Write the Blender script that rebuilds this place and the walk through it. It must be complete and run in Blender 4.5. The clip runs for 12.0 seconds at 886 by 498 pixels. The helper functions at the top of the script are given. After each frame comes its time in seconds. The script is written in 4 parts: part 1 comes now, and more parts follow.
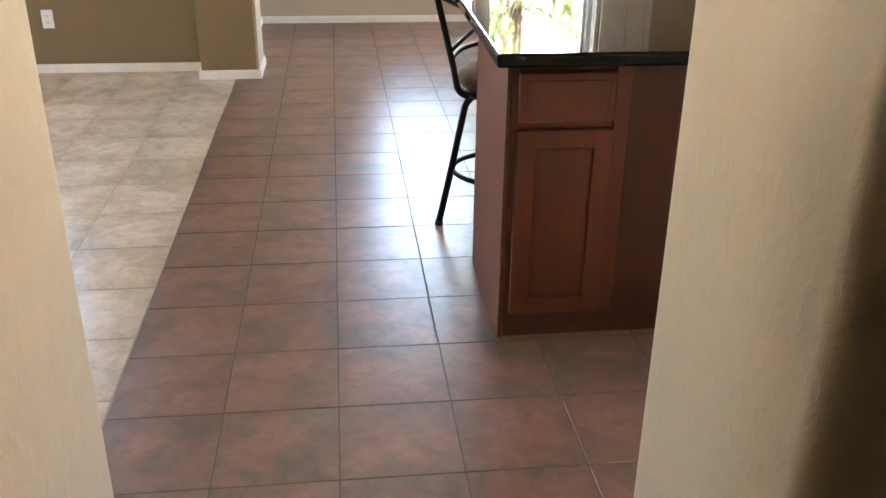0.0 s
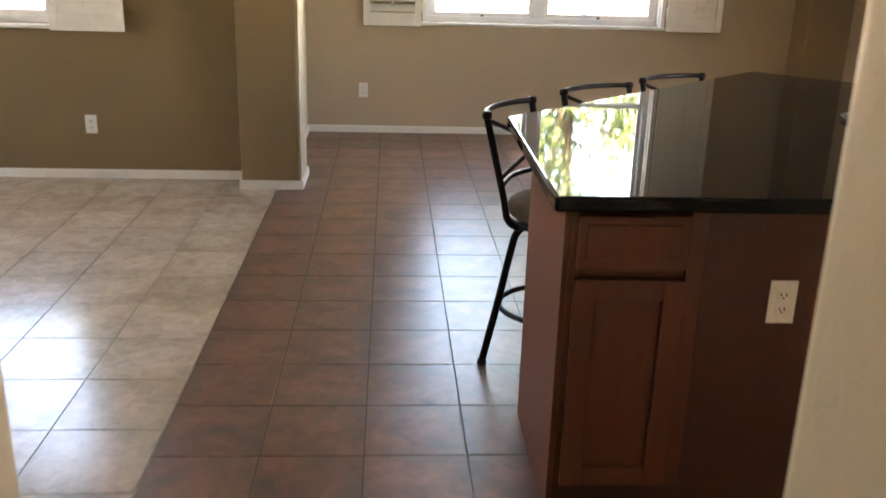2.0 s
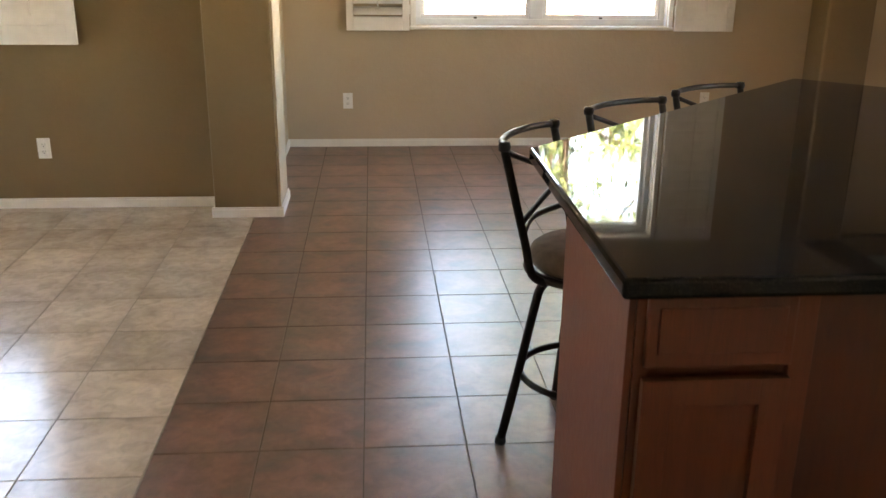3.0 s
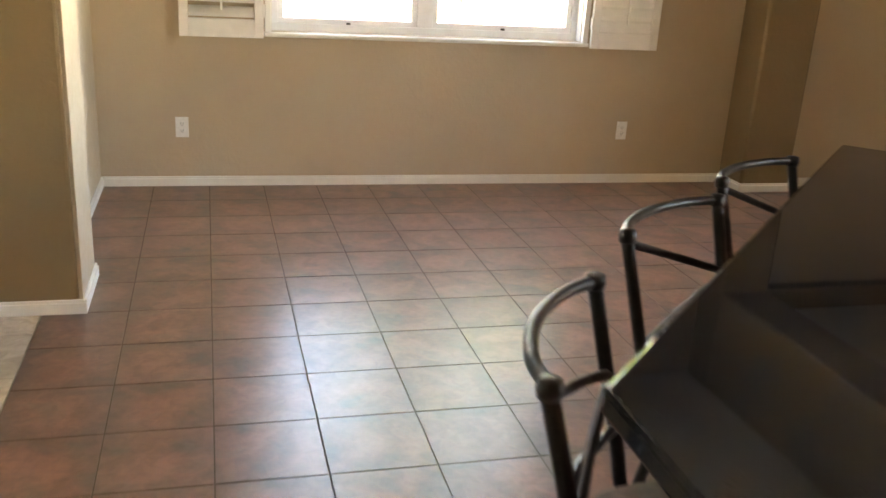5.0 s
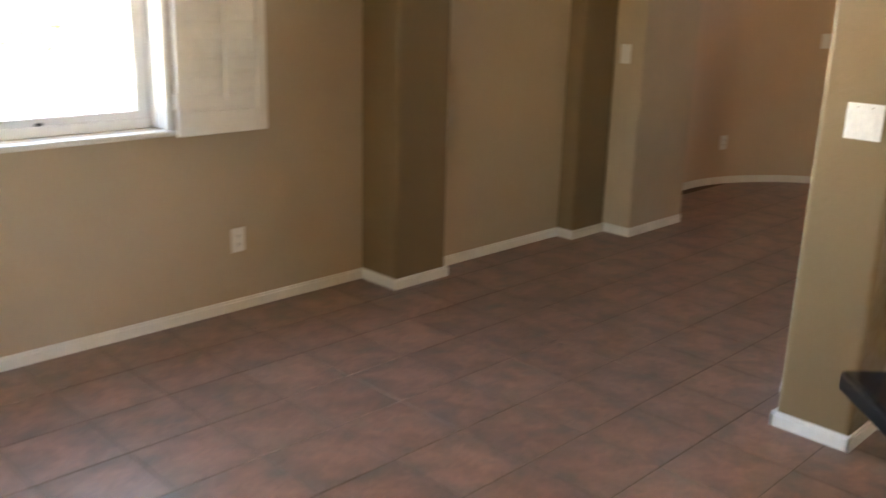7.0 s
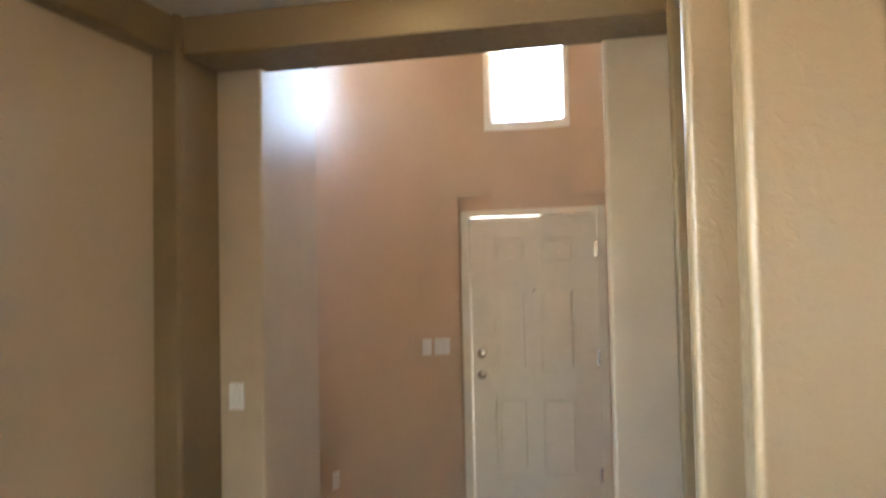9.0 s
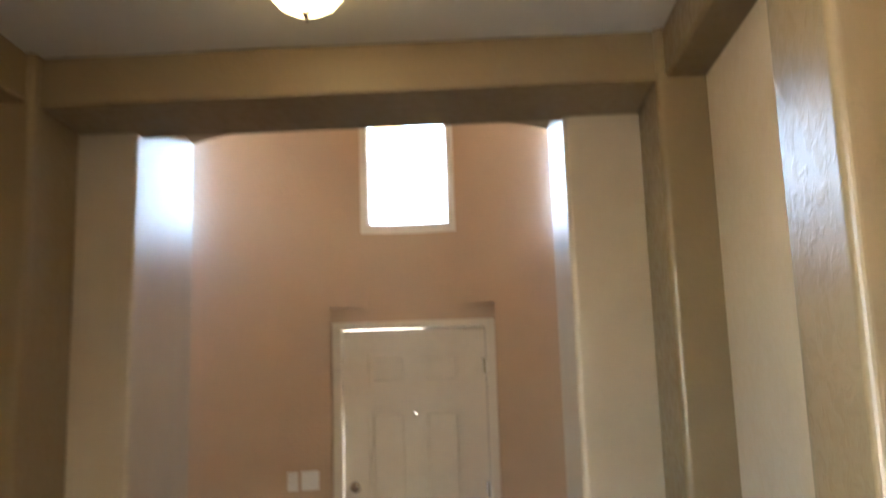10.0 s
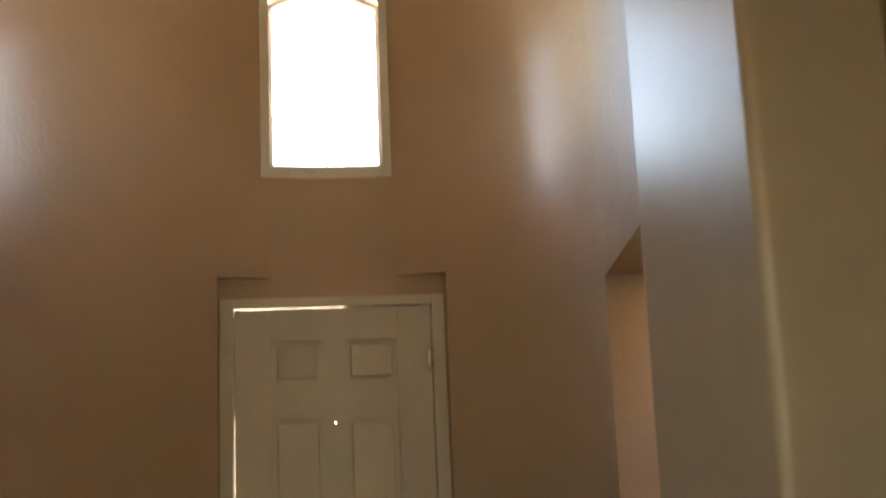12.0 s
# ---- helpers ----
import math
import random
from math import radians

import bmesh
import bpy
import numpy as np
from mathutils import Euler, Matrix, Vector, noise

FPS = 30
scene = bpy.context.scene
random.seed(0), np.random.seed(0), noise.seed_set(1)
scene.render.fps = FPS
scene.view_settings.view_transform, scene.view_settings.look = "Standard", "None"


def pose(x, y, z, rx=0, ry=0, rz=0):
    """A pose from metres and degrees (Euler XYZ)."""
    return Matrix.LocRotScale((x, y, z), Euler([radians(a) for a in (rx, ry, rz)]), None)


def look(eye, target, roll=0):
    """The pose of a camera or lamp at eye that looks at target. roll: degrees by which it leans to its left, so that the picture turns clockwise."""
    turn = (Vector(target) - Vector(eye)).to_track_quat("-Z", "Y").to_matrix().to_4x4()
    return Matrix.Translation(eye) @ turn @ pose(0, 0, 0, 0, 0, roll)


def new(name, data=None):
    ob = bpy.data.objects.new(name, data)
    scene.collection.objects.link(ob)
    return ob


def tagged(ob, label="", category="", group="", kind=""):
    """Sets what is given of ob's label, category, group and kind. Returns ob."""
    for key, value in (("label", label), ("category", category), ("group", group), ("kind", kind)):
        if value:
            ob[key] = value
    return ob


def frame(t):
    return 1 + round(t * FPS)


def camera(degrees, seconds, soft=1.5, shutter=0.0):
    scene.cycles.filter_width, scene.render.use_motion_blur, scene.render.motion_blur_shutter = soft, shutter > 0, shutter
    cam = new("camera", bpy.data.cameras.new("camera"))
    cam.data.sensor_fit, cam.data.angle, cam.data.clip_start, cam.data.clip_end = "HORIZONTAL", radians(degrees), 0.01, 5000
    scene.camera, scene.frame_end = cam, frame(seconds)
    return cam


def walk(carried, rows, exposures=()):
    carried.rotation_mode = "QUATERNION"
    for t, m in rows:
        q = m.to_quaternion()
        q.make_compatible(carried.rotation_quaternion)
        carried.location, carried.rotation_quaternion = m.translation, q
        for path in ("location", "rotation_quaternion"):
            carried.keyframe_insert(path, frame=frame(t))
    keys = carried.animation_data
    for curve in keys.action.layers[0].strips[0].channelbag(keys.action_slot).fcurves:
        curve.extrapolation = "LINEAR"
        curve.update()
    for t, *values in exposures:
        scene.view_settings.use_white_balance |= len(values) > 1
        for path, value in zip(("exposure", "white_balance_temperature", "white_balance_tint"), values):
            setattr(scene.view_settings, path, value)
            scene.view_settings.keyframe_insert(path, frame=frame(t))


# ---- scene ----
cam = camera(52.5, 12.0, soft=1.5, shutter=0.5)
PATH = [
    (0, (0.037, -1.784, 1.442), (0.251, 0.021, 0.606), 0.7),
    (0.5, (0.033, -1.787, 1.445), (0.241, 0.02, 0.614), 1.0),
    (1, (0.048, -1.759, 1.446), (0.234, 0.069, 0.656), 1.4),
    (1.5, (0.088, -1.66, 1.46), (0.188, 0.208, 0.755), 1.8),
    (2, (0.068, -1.439, 1.453), (0.19, 0.455, 0.82), 1.6),
    (2.5, (0.017, -1.143, 1.467), (0.216, 0.749, 0.85), 0.6),
    (3, (0.042, -0.836, 1.437), (0.193, 1.055, 0.803), 0.6),
    (3.5, (0.087, -0.541, 1.448), (0.327, 1.34, 0.811), 1.9),
    (3.7, (0.086, -0.39, 1.43), (0.476, 1.478, 0.831), 2.6),
    (5.3, (-0.002, 0.918, 1.416), (0.529, 2.723, 0.738), 3.2),
    (5.5, (-0.006, 1.113, 1.4), (0.596, 2.882, 0.687), 2.1),
    (6, (0.063, 1.555, 1.411), (0.936, 3.19, 0.658), 0.5),
    (6.5, (0.214, 1.959, 1.485), (1.353, 3.476, 0.851), 1.1),
    (7, (0.391, 2.398, 1.513), (1.754, 3.75, 0.955), 1.6),
    (7.5, (0.684, 2.712, 1.539), (2.264, 3.839, 1.055), 1.4),
    (7.6, (0.734, 2.805, 1.56), (2.346, 3.903, 1.12), 1.5),
    (7.7, (0.813, 2.878, 1.577), (2.462, 3.941, 1.187), 1.5),
    (9.3, (1.805, 3.968, 1.602), (3.755, 4.328, 1.859), -2.4),
    (9.5, (1.927, 4.09, 1.605), (3.869, 4.376, 1.993), -2.6),
    (10, (2.254, 4.347, 1.607), (4.223, 4.417, 1.952), -1.8),
    (10.2, (2.388, 4.393, 1.603), (4.375, 4.381, 1.836), -1.2),
    (10.5, (2.616, 4.458, 1.601), (4.612, 4.432, 1.73), -1.4),
    (11, (3.013, 4.581, 1.627), (4.994, 4.502, 1.892), -1.6),
    (11.5, (3.39, 4.72, 1.663), (5.33, 4.501, 2.098), -3.0),
    (12, (3.809, 4.736, 1.722), (5.773, 4.505, 2.024), -2.3),
]
EXPOSE = [
    (0, 5.82, 7800, 16), (1.2, 5.66, 7700, 16), (2.0, 5.13, 8400, 17), (2.5, 4.95, 8900, 17), (3.0, 5.13, 9000, 17), (3.7, 5.13, 9300, 17),
    (5.3, 5.65, 9100, 16), (6.0, 5.75, 8800, 15), (6.5, 5.57, 8500, 15), (7.0, 5.53, 8000, 14), (7.6, 6.08, 7400, 13),
    (9.3, 5.95, 6600, 12), (9.6, 5.9, 6700, 12), (10.0, 5.64, 6900, 12), (10.5, 5.57, 6900, 12), (10.8, 5.2, 7300, 12),
    (11.1, 4.93, 7700, 12), (11.5, 4.63, 8400, 12), (12, 4.58, 8700, 12),
]
walk(cam, [(t, look(eye, target, roll)) for t, eye, target, roll in PATH], EXPOSE)

# ---- world, sun and window light ----
world = bpy.data.worlds.new("sky")
scene.world = world
world.use_nodes = True
wn = world.node_tree.nodes
sky = wn.new("ShaderNodeTexSky")
sky.sky_type = "NISHITA"
sky.sun_disc = False
sky.sun_elevation = radians(52)
sky.sun_rotation = radians(200)
wn["Background"].inputs["Strength"].default_value = 0.15
world.node_tree.links.new(sky.outputs["Color"], wn["Background"].inputs["Color"])
sun_data = bpy.data.lights.new("sun", "SUN")
sun_data.energy, sun_data.angle, sun_data.color = 5.0, radians(0.5), (1.0, 0.95, 0.88)
sun = new("sun", sun_data)
sun.matrix_world = look((-3, -12, 16), (0, 0, 0))


def sky_portal(name, eye, target, width, height):
    """Guides the sky's light in through one window opening; gives off none of its own."""
    d = bpy.data.lights.new(name, "AREA")
    d.shape, d.size, d.size_y = "RECTANGLE", width, height
    d.cycles.is_portal = True
    ob = new(name, d)
    ob.matrix_world = look(eye, target)
    return ob


sky_portal("portal_breakfast", (1.305, 6.12, 1.75), (1.305, 0, 1.75), 1.95, 1.75)
sky_portal("portal_living", (-2.735, 4.47, 1.60), (-2.735, 0, 1.60), 1.6, 1.35)
# the next two stand in the unseen side windows
sky_portal("portal_living_west", (-5.2, 2.1, 1.5), (0, 2.1, 1.5), 1.05, 1.15)
sky_portal("portal_kitchen", (3.86, 1.3, 1.575), (0, 1.3, 1.575), 1.95, 1.3)
sky_portal("portal_entry", (8.36, 4.79, 3.28), (0, 4.79, 3.28), 0.62, 1.05)


# ---- materials ----
def material(name, color=(0.5, 0.5, 0.5), rough=0.5, metal=0.0, spec=0.5):
    m = bpy.data.materials.new(name)
    m.use_nodes = True
    b = m.node_tree.nodes["Principled BSDF"]
    b.inputs["Base Color"].default_value = (*color, 1)
    b.inputs["Roughness"].default_value = rough
    b.inputs["Metallic"].default_value = metal
    b.inputs["Specular IOR Level"].default_value = spec
    return m, m.node_tree.nodes, m.node_tree.links, b


def place(nodes, links, stretch=(1, 1, 1), random=0.0):
    """World place of the surface, stretched, shifted at random from object to object."""
    g = nodes.new("ShaderNodeNewGeometry")
    mapping = nodes.new("ShaderNodeMapping")
    mapping.inputs["Scale"].default_value = stretch
    links.new(g.outputs["Position"], mapping.inputs["Vector"])
    if not random:
        return mapping.outputs["Vector"]
    info = nodes.new("ShaderNodeObjectInfo")
    mul = nodes.new("ShaderNodeMath")
    mul.operation = "MULTIPLY"
    mul.inputs[1].default_value = random
    links.new(info.outputs["Random"], mul.inputs[0])
    add = nodes.new("ShaderNodeVectorMath")
    add.operation = "ADD"
    links.new(mapping.outputs["Vector"], add.inputs[0])
    links.new(mul.outputs[0], add.inputs[1])
    return add.outputs["Vector"]


def noise_node(nodes, links, vector, scale, detail=4.0, rough=0.55, distort=0.0):
    n = nodes.new("ShaderNodeTexNoise")
    n.inputs["Scale"].default_value = scale
    n.inputs["Detail"].default_value = detail
    n.inputs["Roughness"].default_value = rough
    n.inputs["Distortion"].default_value = distort
    links.new(vector, n.inputs["Vector"])
    return n.outputs["Fac"]


def ramp(nodes, links, fac, stops):
    r = nodes.new("ShaderNodeValToRGB")
    e = r.color_ramp.elements
    rgba = [(at, (*c, 1) if len(c) == 3 else c) for at, c in stops]
    e[0].position, e[0].color = rgba[0]
    e[1].position, e[1].color = rgba[-1]
    for at, c in rgba[1:-1]:
        el = e.new(at)
        el.color = c
    links.new(fac, r.inputs["Fac"])
    return r.outputs["Color"]


def mix(nodes, links, fac, a, b, mode="MIX"):
    m = nodes.new("ShaderNodeMix")
    m.data_type, m.blend_type = "RGBA", mode
    for sock, v in ((m.inputs[0], fac), (m.inputs[6], a), (m.inputs[7], b)):
        if isinstance(v, bpy.types.NodeSocket):
            links.new(v, sock)
        elif isinstance(v, (int, float)):
            sock.default_value = v
        else:
            sock.default_value = (*v, 1)
    return m.outputs[2]


def bump(nodes, links, b, height, strength, distance=0.01):
    n = nodes.new("ShaderNodeBump")
    n.inputs["Strength"].default_value = strength
    n.inputs["Distance"].default_value = distance
    links.new(height, n.inputs["Height"])
    links.new(n.outputs["Normal"], b.inputs["Normal"])


def gray(v):
    return (v, v, v)


def paint(name, color, rough=0.33, relief=0.17):
    """Rolled wall paint on knocked-down plaster."""
    m, n, l, b = material(name, color, rough)
    p = place(n, l)
    broad = noise_node(n, l, p, 1.3, 3)
    c = ramp(n, l, broad, [(0.3, tuple(v * 0.93 for v in color)), (0.7, tuple(min(1, v * 1.05) for v in color))])
    l.new(c, b.inputs["Base Color"])
    blot = noise_node(n, l, p, 26, 3, 0.5, 0.6)
    flat = ramp(n, l, blot, [(0.46, gray(0)), (0.60, gray(1))])
    fine = noise_node(n, l, p, 160, 2)
    h = mix(n, l, 0.25, flat, fine)
    bump(n, l, b, h, relief, 0.004)
    r = ramp(n, l, blot, [(0.3, gray(rough - 0.05)), (0.7, gray(rough + 0.1))])
    l.new(r, b.inputs["Roughness"])
    return m


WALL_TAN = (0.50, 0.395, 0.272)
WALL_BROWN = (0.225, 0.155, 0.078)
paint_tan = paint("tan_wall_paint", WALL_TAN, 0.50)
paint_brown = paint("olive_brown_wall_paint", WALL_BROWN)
paint_peach = paint("peach_tan_wall_paint", (0.56, 0.41, 0.285))
paint_ceiling = paint("off_white_ceiling_paint", (0.62, 0.60, 0.55), 0.7, 0.12)


def plain(name, color, rough=0.5, metal=0.0, grain=40.0, vary=0.06, relief=0.05, spec=0.5):
    """Smooth surface with faint unevenness of tone, gloss and relief."""
    m, n, l, b = material(name, color, rough, metal, spec)
    p = place(n, l)
    f = noise_node(n, l, p, grain, 4)
    c = ramp(n, l, f, [(0.3, tuple(max(0, v * (1 - vary)) for v in color)), (0.7, tuple(min(1, v * (1 + vary)) for v in color))])
    l.new(c, b.inputs["Base Color"])
    f2 = noise_node(n, l, p, grain * 0.2, 3)
    r = ramp(n, l, f2, [(0.3, gray(max(0.02, rough * 0.85))), (0.7, gray(min(1, rough * 1.2)))])
    l.new(r, b.inputs["Roughness"])
    if relief:
        bump(n, l, b, f, relief, 0.002)
    return m


paint_satin = plain("satin_tan_wall_paint", WALL_TAN, 0.33, grain=5, vary=0.05, relief=0.012)
trim_white = plain("white_trim_paint", (0.78, 0.76, 0.70), 0.35, grain=9, relief=0.01)
shutter_white = plain("white_shutter_paint", (0.80, 0.78, 0.73), 0.4, grain=9, relief=0.01)
vinyl_white = plain("white_window_vinyl", (0.82, 0.83, 0.84), 0.34, grain=9, relief=0.01)
plastic_white = plain("white_plastic", (0.80, 0.79, 0.76), 0.34, grain=60, relief=0.0)
slot_dark = plain("dark_slot", (0.03, 0.03, 0.03), 0.6, relief=0.0)
door_paint = plain("cream_door_paint", (0.78, 0.72, 0.60), 0.4, grain=9, vary=0.03, relief=0.0)
iron = plain("dark_bronze_iron", (0.014, 0.010, 0.009), 0.40, 0.0, 60, 0.3, 0.05, 0.18)
nickel = plain("satin_nickel", (0.60, 0.57, 0.52), 0.22, 1.0, 40, 0.05, 0.0)
bronze = plain("oil_rubbed_bronze", (0.06, 0.04, 0.03), 0.45, 0.7, 40, 0.2, 0.05)
dark_content = plain("dark_blue_grey_card", (0.03, 0.035, 0.045), 0.4, grain=30, vary=0.3, relief=0.0)
dark_inside = plain("dark_cavity", (0.02, 0.02, 0.02), 0.9, relief=0.0)
grout_brown = plain("dark_grey_brown_grout", (0.125, 0.094, 0.072), 0.85, grain=120, vary=0.25, relief=0.4)
grout_cream = plain("grey_grout", (0.30, 0.27, 0.22), 0.85, grain=120, vary=0.2, relief=0.4)
concrete = plain("pale_concrete", (0.52, 0.49, 0.44), 0.9, grain=3, vary=0.15, relief=0.3)
stucco = plain("pale_stucco", (0.60, 0.54, 0.45), 0.9, grain=20, vary=0.1, relief=0.5)
bark = plain("brown_bark", (0.12, 0.085, 0.055), 0.9, grain=20, vary=0.4, relief=0.8)


def border_distance(n, l, size, shift):
    """0 at the middle of a square tile, 1 at its border."""
    tc = n.new("ShaderNodeTexCoord")
    xyz = n.new("ShaderNodeSeparateXYZ")
    l.new(tc.outputs["Object"], xyz.inputs[0])
    sides = []
    for axis in ("X", "Y"):
        v = xyz.outputs[axis]
        for op, k in (("DIVIDE", size), ("ADD", shift), ("FRACT", 0), ("SUBTRACT", 0.5), ("ABSOLUTE", 0), ("MULTIPLY", 2.0)):
            q = n.new("ShaderNodeMath")
            q.operation = op
            l.new(v, q.inputs[0])
            q.inputs[1].default_value = k
            v = q.outputs[0]
        sides.append(v)
    q = n.new("ShaderNodeMath")
    q.operation = "MAXIMUM"
    l.new(sides[0], q.inputs[0])
    l.new(sides[1], q.inputs[1])
    return q.outputs[0]


def tile_material(name, stops, rim, rim_strength, rough, size, cloud=5.5, relief=0.05, joined=False):
    """Glazed floor tile with clouded colour and a toned border, different from tile to tile."""
    m, n, l, b = material(name, stops[1][1], rough, 0.0, 0.65)
    if joined:
        g = n.new("ShaderNodeNewGeometry")
        chance = g.outputs["Random Per Island"]
        p = place(n, l)
    else:
        info = n.new("ShaderNodeObjectInfo")
        chance = info.outputs["Random"]
        p = place(n, l, random=37.0)
    big = noise_node(n, l, p, cloud * 1.15, 2.4, 0.5, 0.5)
    c = ramp(n, l, big, stops)
    patch = noise_node(n, l, p, cloud * 1.2, 1.6, 0.45, 0.3)
    edge = mix(n, l, 0.58, border_distance(n, l, size, 0.0 if joined else 0.5), patch)
    f = ramp(n, l, edge, [(0.46, gray(0.0)), (0.80, gray(rim_strength))])
    c = mix(n, l, f, c, rim)
    veil = noise_node(n, l, p, cloud * 4.5, 4, 0.6, 0.8)
    c = mix(n, l, 1.0, c, ramp(n, l, veil, [(0.30, gray(0.76)), (0.62, gray(1.0))]), "MULTIPLY")
    c = mix(n, l, 1.0, c, ramp(n, l, chance, [(0, gray(0.84)), (1, gray(1.0))]), "MULTIPLY")
    l.new(c, b.inputs["Base Color"])
    h = mix(n, l, 0.3, big, noise_node(n, l, p, 22, 2, 0.5, 0.4))
    bump(n, l, b, h, relief, 0.004)
    return m


BROWNS = [(0.26, (0.150, 0.124, 0.098)), (0.44, (0.258, 0.144, 0.102)), (0.58, (0.342, 0.182, 0.128)), (0.72, (0.264, 0.172, 0.124))]
CREAMS = [(0.30, (0.60, 0.52, 0.42)), (0.45, (0.70, 0.62, 0.51)), (0.60, (0.76, 0.68, 0.57)), (0.75, (0.68, 0.60, 0.49))]
RIM_BROWN, RIM_CREAM = (0.135, 0.116, 0.090), (0.46, 0.38, 0.29)
tile_brown = tile_material("slate_brown_floor_tile", BROWNS, RIM_BROWN, 0.58, 0.31, 0.313)
tile_brown_field = tile_material("slate_brown_floor_tile_field", BROWNS, RIM_BROWN, 0.58, 0.31, 0.313, joined=True)
tile_cream = tile_material("cream_beige_floor_tile", CREAMS, RIM_CREAM, 0.45, 0.20, 0.348, 4.0, 0.10)


def wood_material(name, dark, light, stretch):
    m, n, l, b = material(name, light, 0.38)
    p = place(n, l, stretch, 11.0)
    g = noise_node(n, l, p, 6, 8, 0.65, 1.2)
    fine = noise_node(n, l, p, 40, 4, 0.6, 0.3)
    f = mix(n, l, 0.4, g, fine)
    c = ramp(n, l, f, [(0.32, dark), (0.55, light), (0.75, tuple(v * 1.15 for v in light))])
    l.new(c, b.inputs["Base Color"])
    r = ramp(n, l, fine, [(0.3, gray(0.32)), (0.7, gray(0.46))])
    l.new(r, b.inputs["Roughness"])
    bump(n, l, b, fine, 0.05, 0.002)
    return m


cherry = wood_material("cherry_stained_wood", (0.100, 0.026, 0.011), (0.138, 0.037, 0.016), (9, 9, 0.7))
# cherry at about 0.6 of its tone, for the plain panel
cherry_panel = wood_material("deep_cherry_wood", (0.058, 0.016, 0.008), (0.080, 0.022, 0.011), (9, 9, 0.7))
cherry_dark = wood_material("dark_cherry_wood", (0.045, 0.013, 0.007), (0.085, 0.026, 0.014), (0.7, 9, 9))


def granite_material():
    m, n, l, b = material("polished_black_granite", (0.012, 0.012, 0.013), 0.045, 0.0, 0.16)
    p = place(n, l)
    f = noise_node(n, l, p, 180, 3, 0.6)
    c = ramp(n, l, f, [(0.5, (0.008, 0.008, 0.009)), (0.68, (0.018, 0.017, 0.016)), (0.8, (0.032, 0.030, 0.027))])
    l.new(c, b.inputs["Base Color"])
    smear = noise_node(n, l, p, 5, 4)
    l.new(ramp(n, l, smear, [(0.35, gray(0.02)), (0.75, gray(0.06))]), b.inputs["Roughness"])
    return m


granite = granite_material()


def fabric_material():
    m, n, l, b = material("tan_suede", (0.22, 0.155, 0.105), 0.95)
    p = place(n, l)
    f = noise_node(n, l, p, 30, 5)
    l.new(ramp(n, l, f, [(0.3, (0.085, 0.055, 0.034)), (0.7, (0.145, 0.096, 0.062))]), b.inputs["Base Color"])
    bump(n, l, b, noise_node(n, l, p, 500, 2), 0.3, 0.002)
    b.inputs["Sheen Weight"].default_value = 0.0
    return m


suede = fabric_material()


def leaf_material():
    m, n, l, b = material("green_leaf", (0.07, 0.12, 0.035), 0.55)
    g = n.new("ShaderNodeNewGeometry")
    l.new(ramp(n, l, g.outputs["Random Per Island"], [(0, (0.07, 0.11, 0.03)), (0.6, (0.12, 0.18, 0.055)), (1, (0.18, 0.24, 0.09))]), b.inputs["Base Color"])
    return m


leaf = leaf_material()


def glow(name, color, strength, base=(0.9, 0.85, 0.7)):
    m, n, l, b = material(name, base, 0.4)
    p = place(n, l)
    f = noise_node(n, l, p, 14, 3)
    l.new(ramp(n, l, f, [(0.3, tuple(v * 0.85 for v in color)), (0.7, color)]), b.inputs["Emission Color"])
    b.inputs["Emission Strength"].default_value = strength
    return m


lamp_glass = glow("lit_alabaster_glass", (1.0, 0.78, 0.38), 0.32)
# emission stands in for daylight from the entry window behind the bowl
pendant_glass = glow("backlit_cream_glass", (1.0, 0.80, 0.45), 0.16)


def glass_material():
    m, n, l, b = material("window_glass", (1, 1, 1), 0.0)
    b.inputs["Transmission Weight"].default_value = 1.0
    b.inputs["IOR"].default_value = 1.02
    return m


glass = glass_material()


def clear_plastic_material():
    m, n, l, b = material("clear_plastic_wrap", (0.95, 0.96, 0.97), 0.05)
    b.inputs["Transmission Weight"].default_value = 1.0
    b.inputs["IOR"].default_value = 1.32
    bump(n, l, b, noise_node(n, l, place(n, l), 45, 3, 0.6, 1.5), 0.6, 0.006)
    return m


clear_plastic = clear_plastic_material()


# ---- mesh helpers ----
def box(bm, x0, x1, y0, y1, z0, z1, bevel=0.0, turn=None):
    """A box with softened edges, added to bm."""
    r = bmesh.ops.create_cube(bm, size=1.0, matrix=Matrix.LocRotScale(((x0 + x1) / 2, (y0 + y1) / 2, (z0 + z1) / 2), None, (abs(x1 - x0), abs(y1 - y0), abs(z1 - z0))))
    vs = r["verts"]
    if bevel:
        es = list({e for v in vs for e in v.link_edges})
        out = bmesh.ops.bevel(bm, geom=es, offset=bevel, segments=2, profile=0.5, affect="EDGES", clamp_overlap=True)
        vs = list({v for f in out["faces"] for v in f.verts} | {v for v in vs if v.is_valid})
    if turn is not None:
        bmesh.ops.transform(bm, matrix=turn, verts=vs)
    return vs


def boxes(*rows, bevel=0.0):
    bm = bmesh.new()
    for r in rows:
        box(bm, *r, bevel=bevel)
    return bm


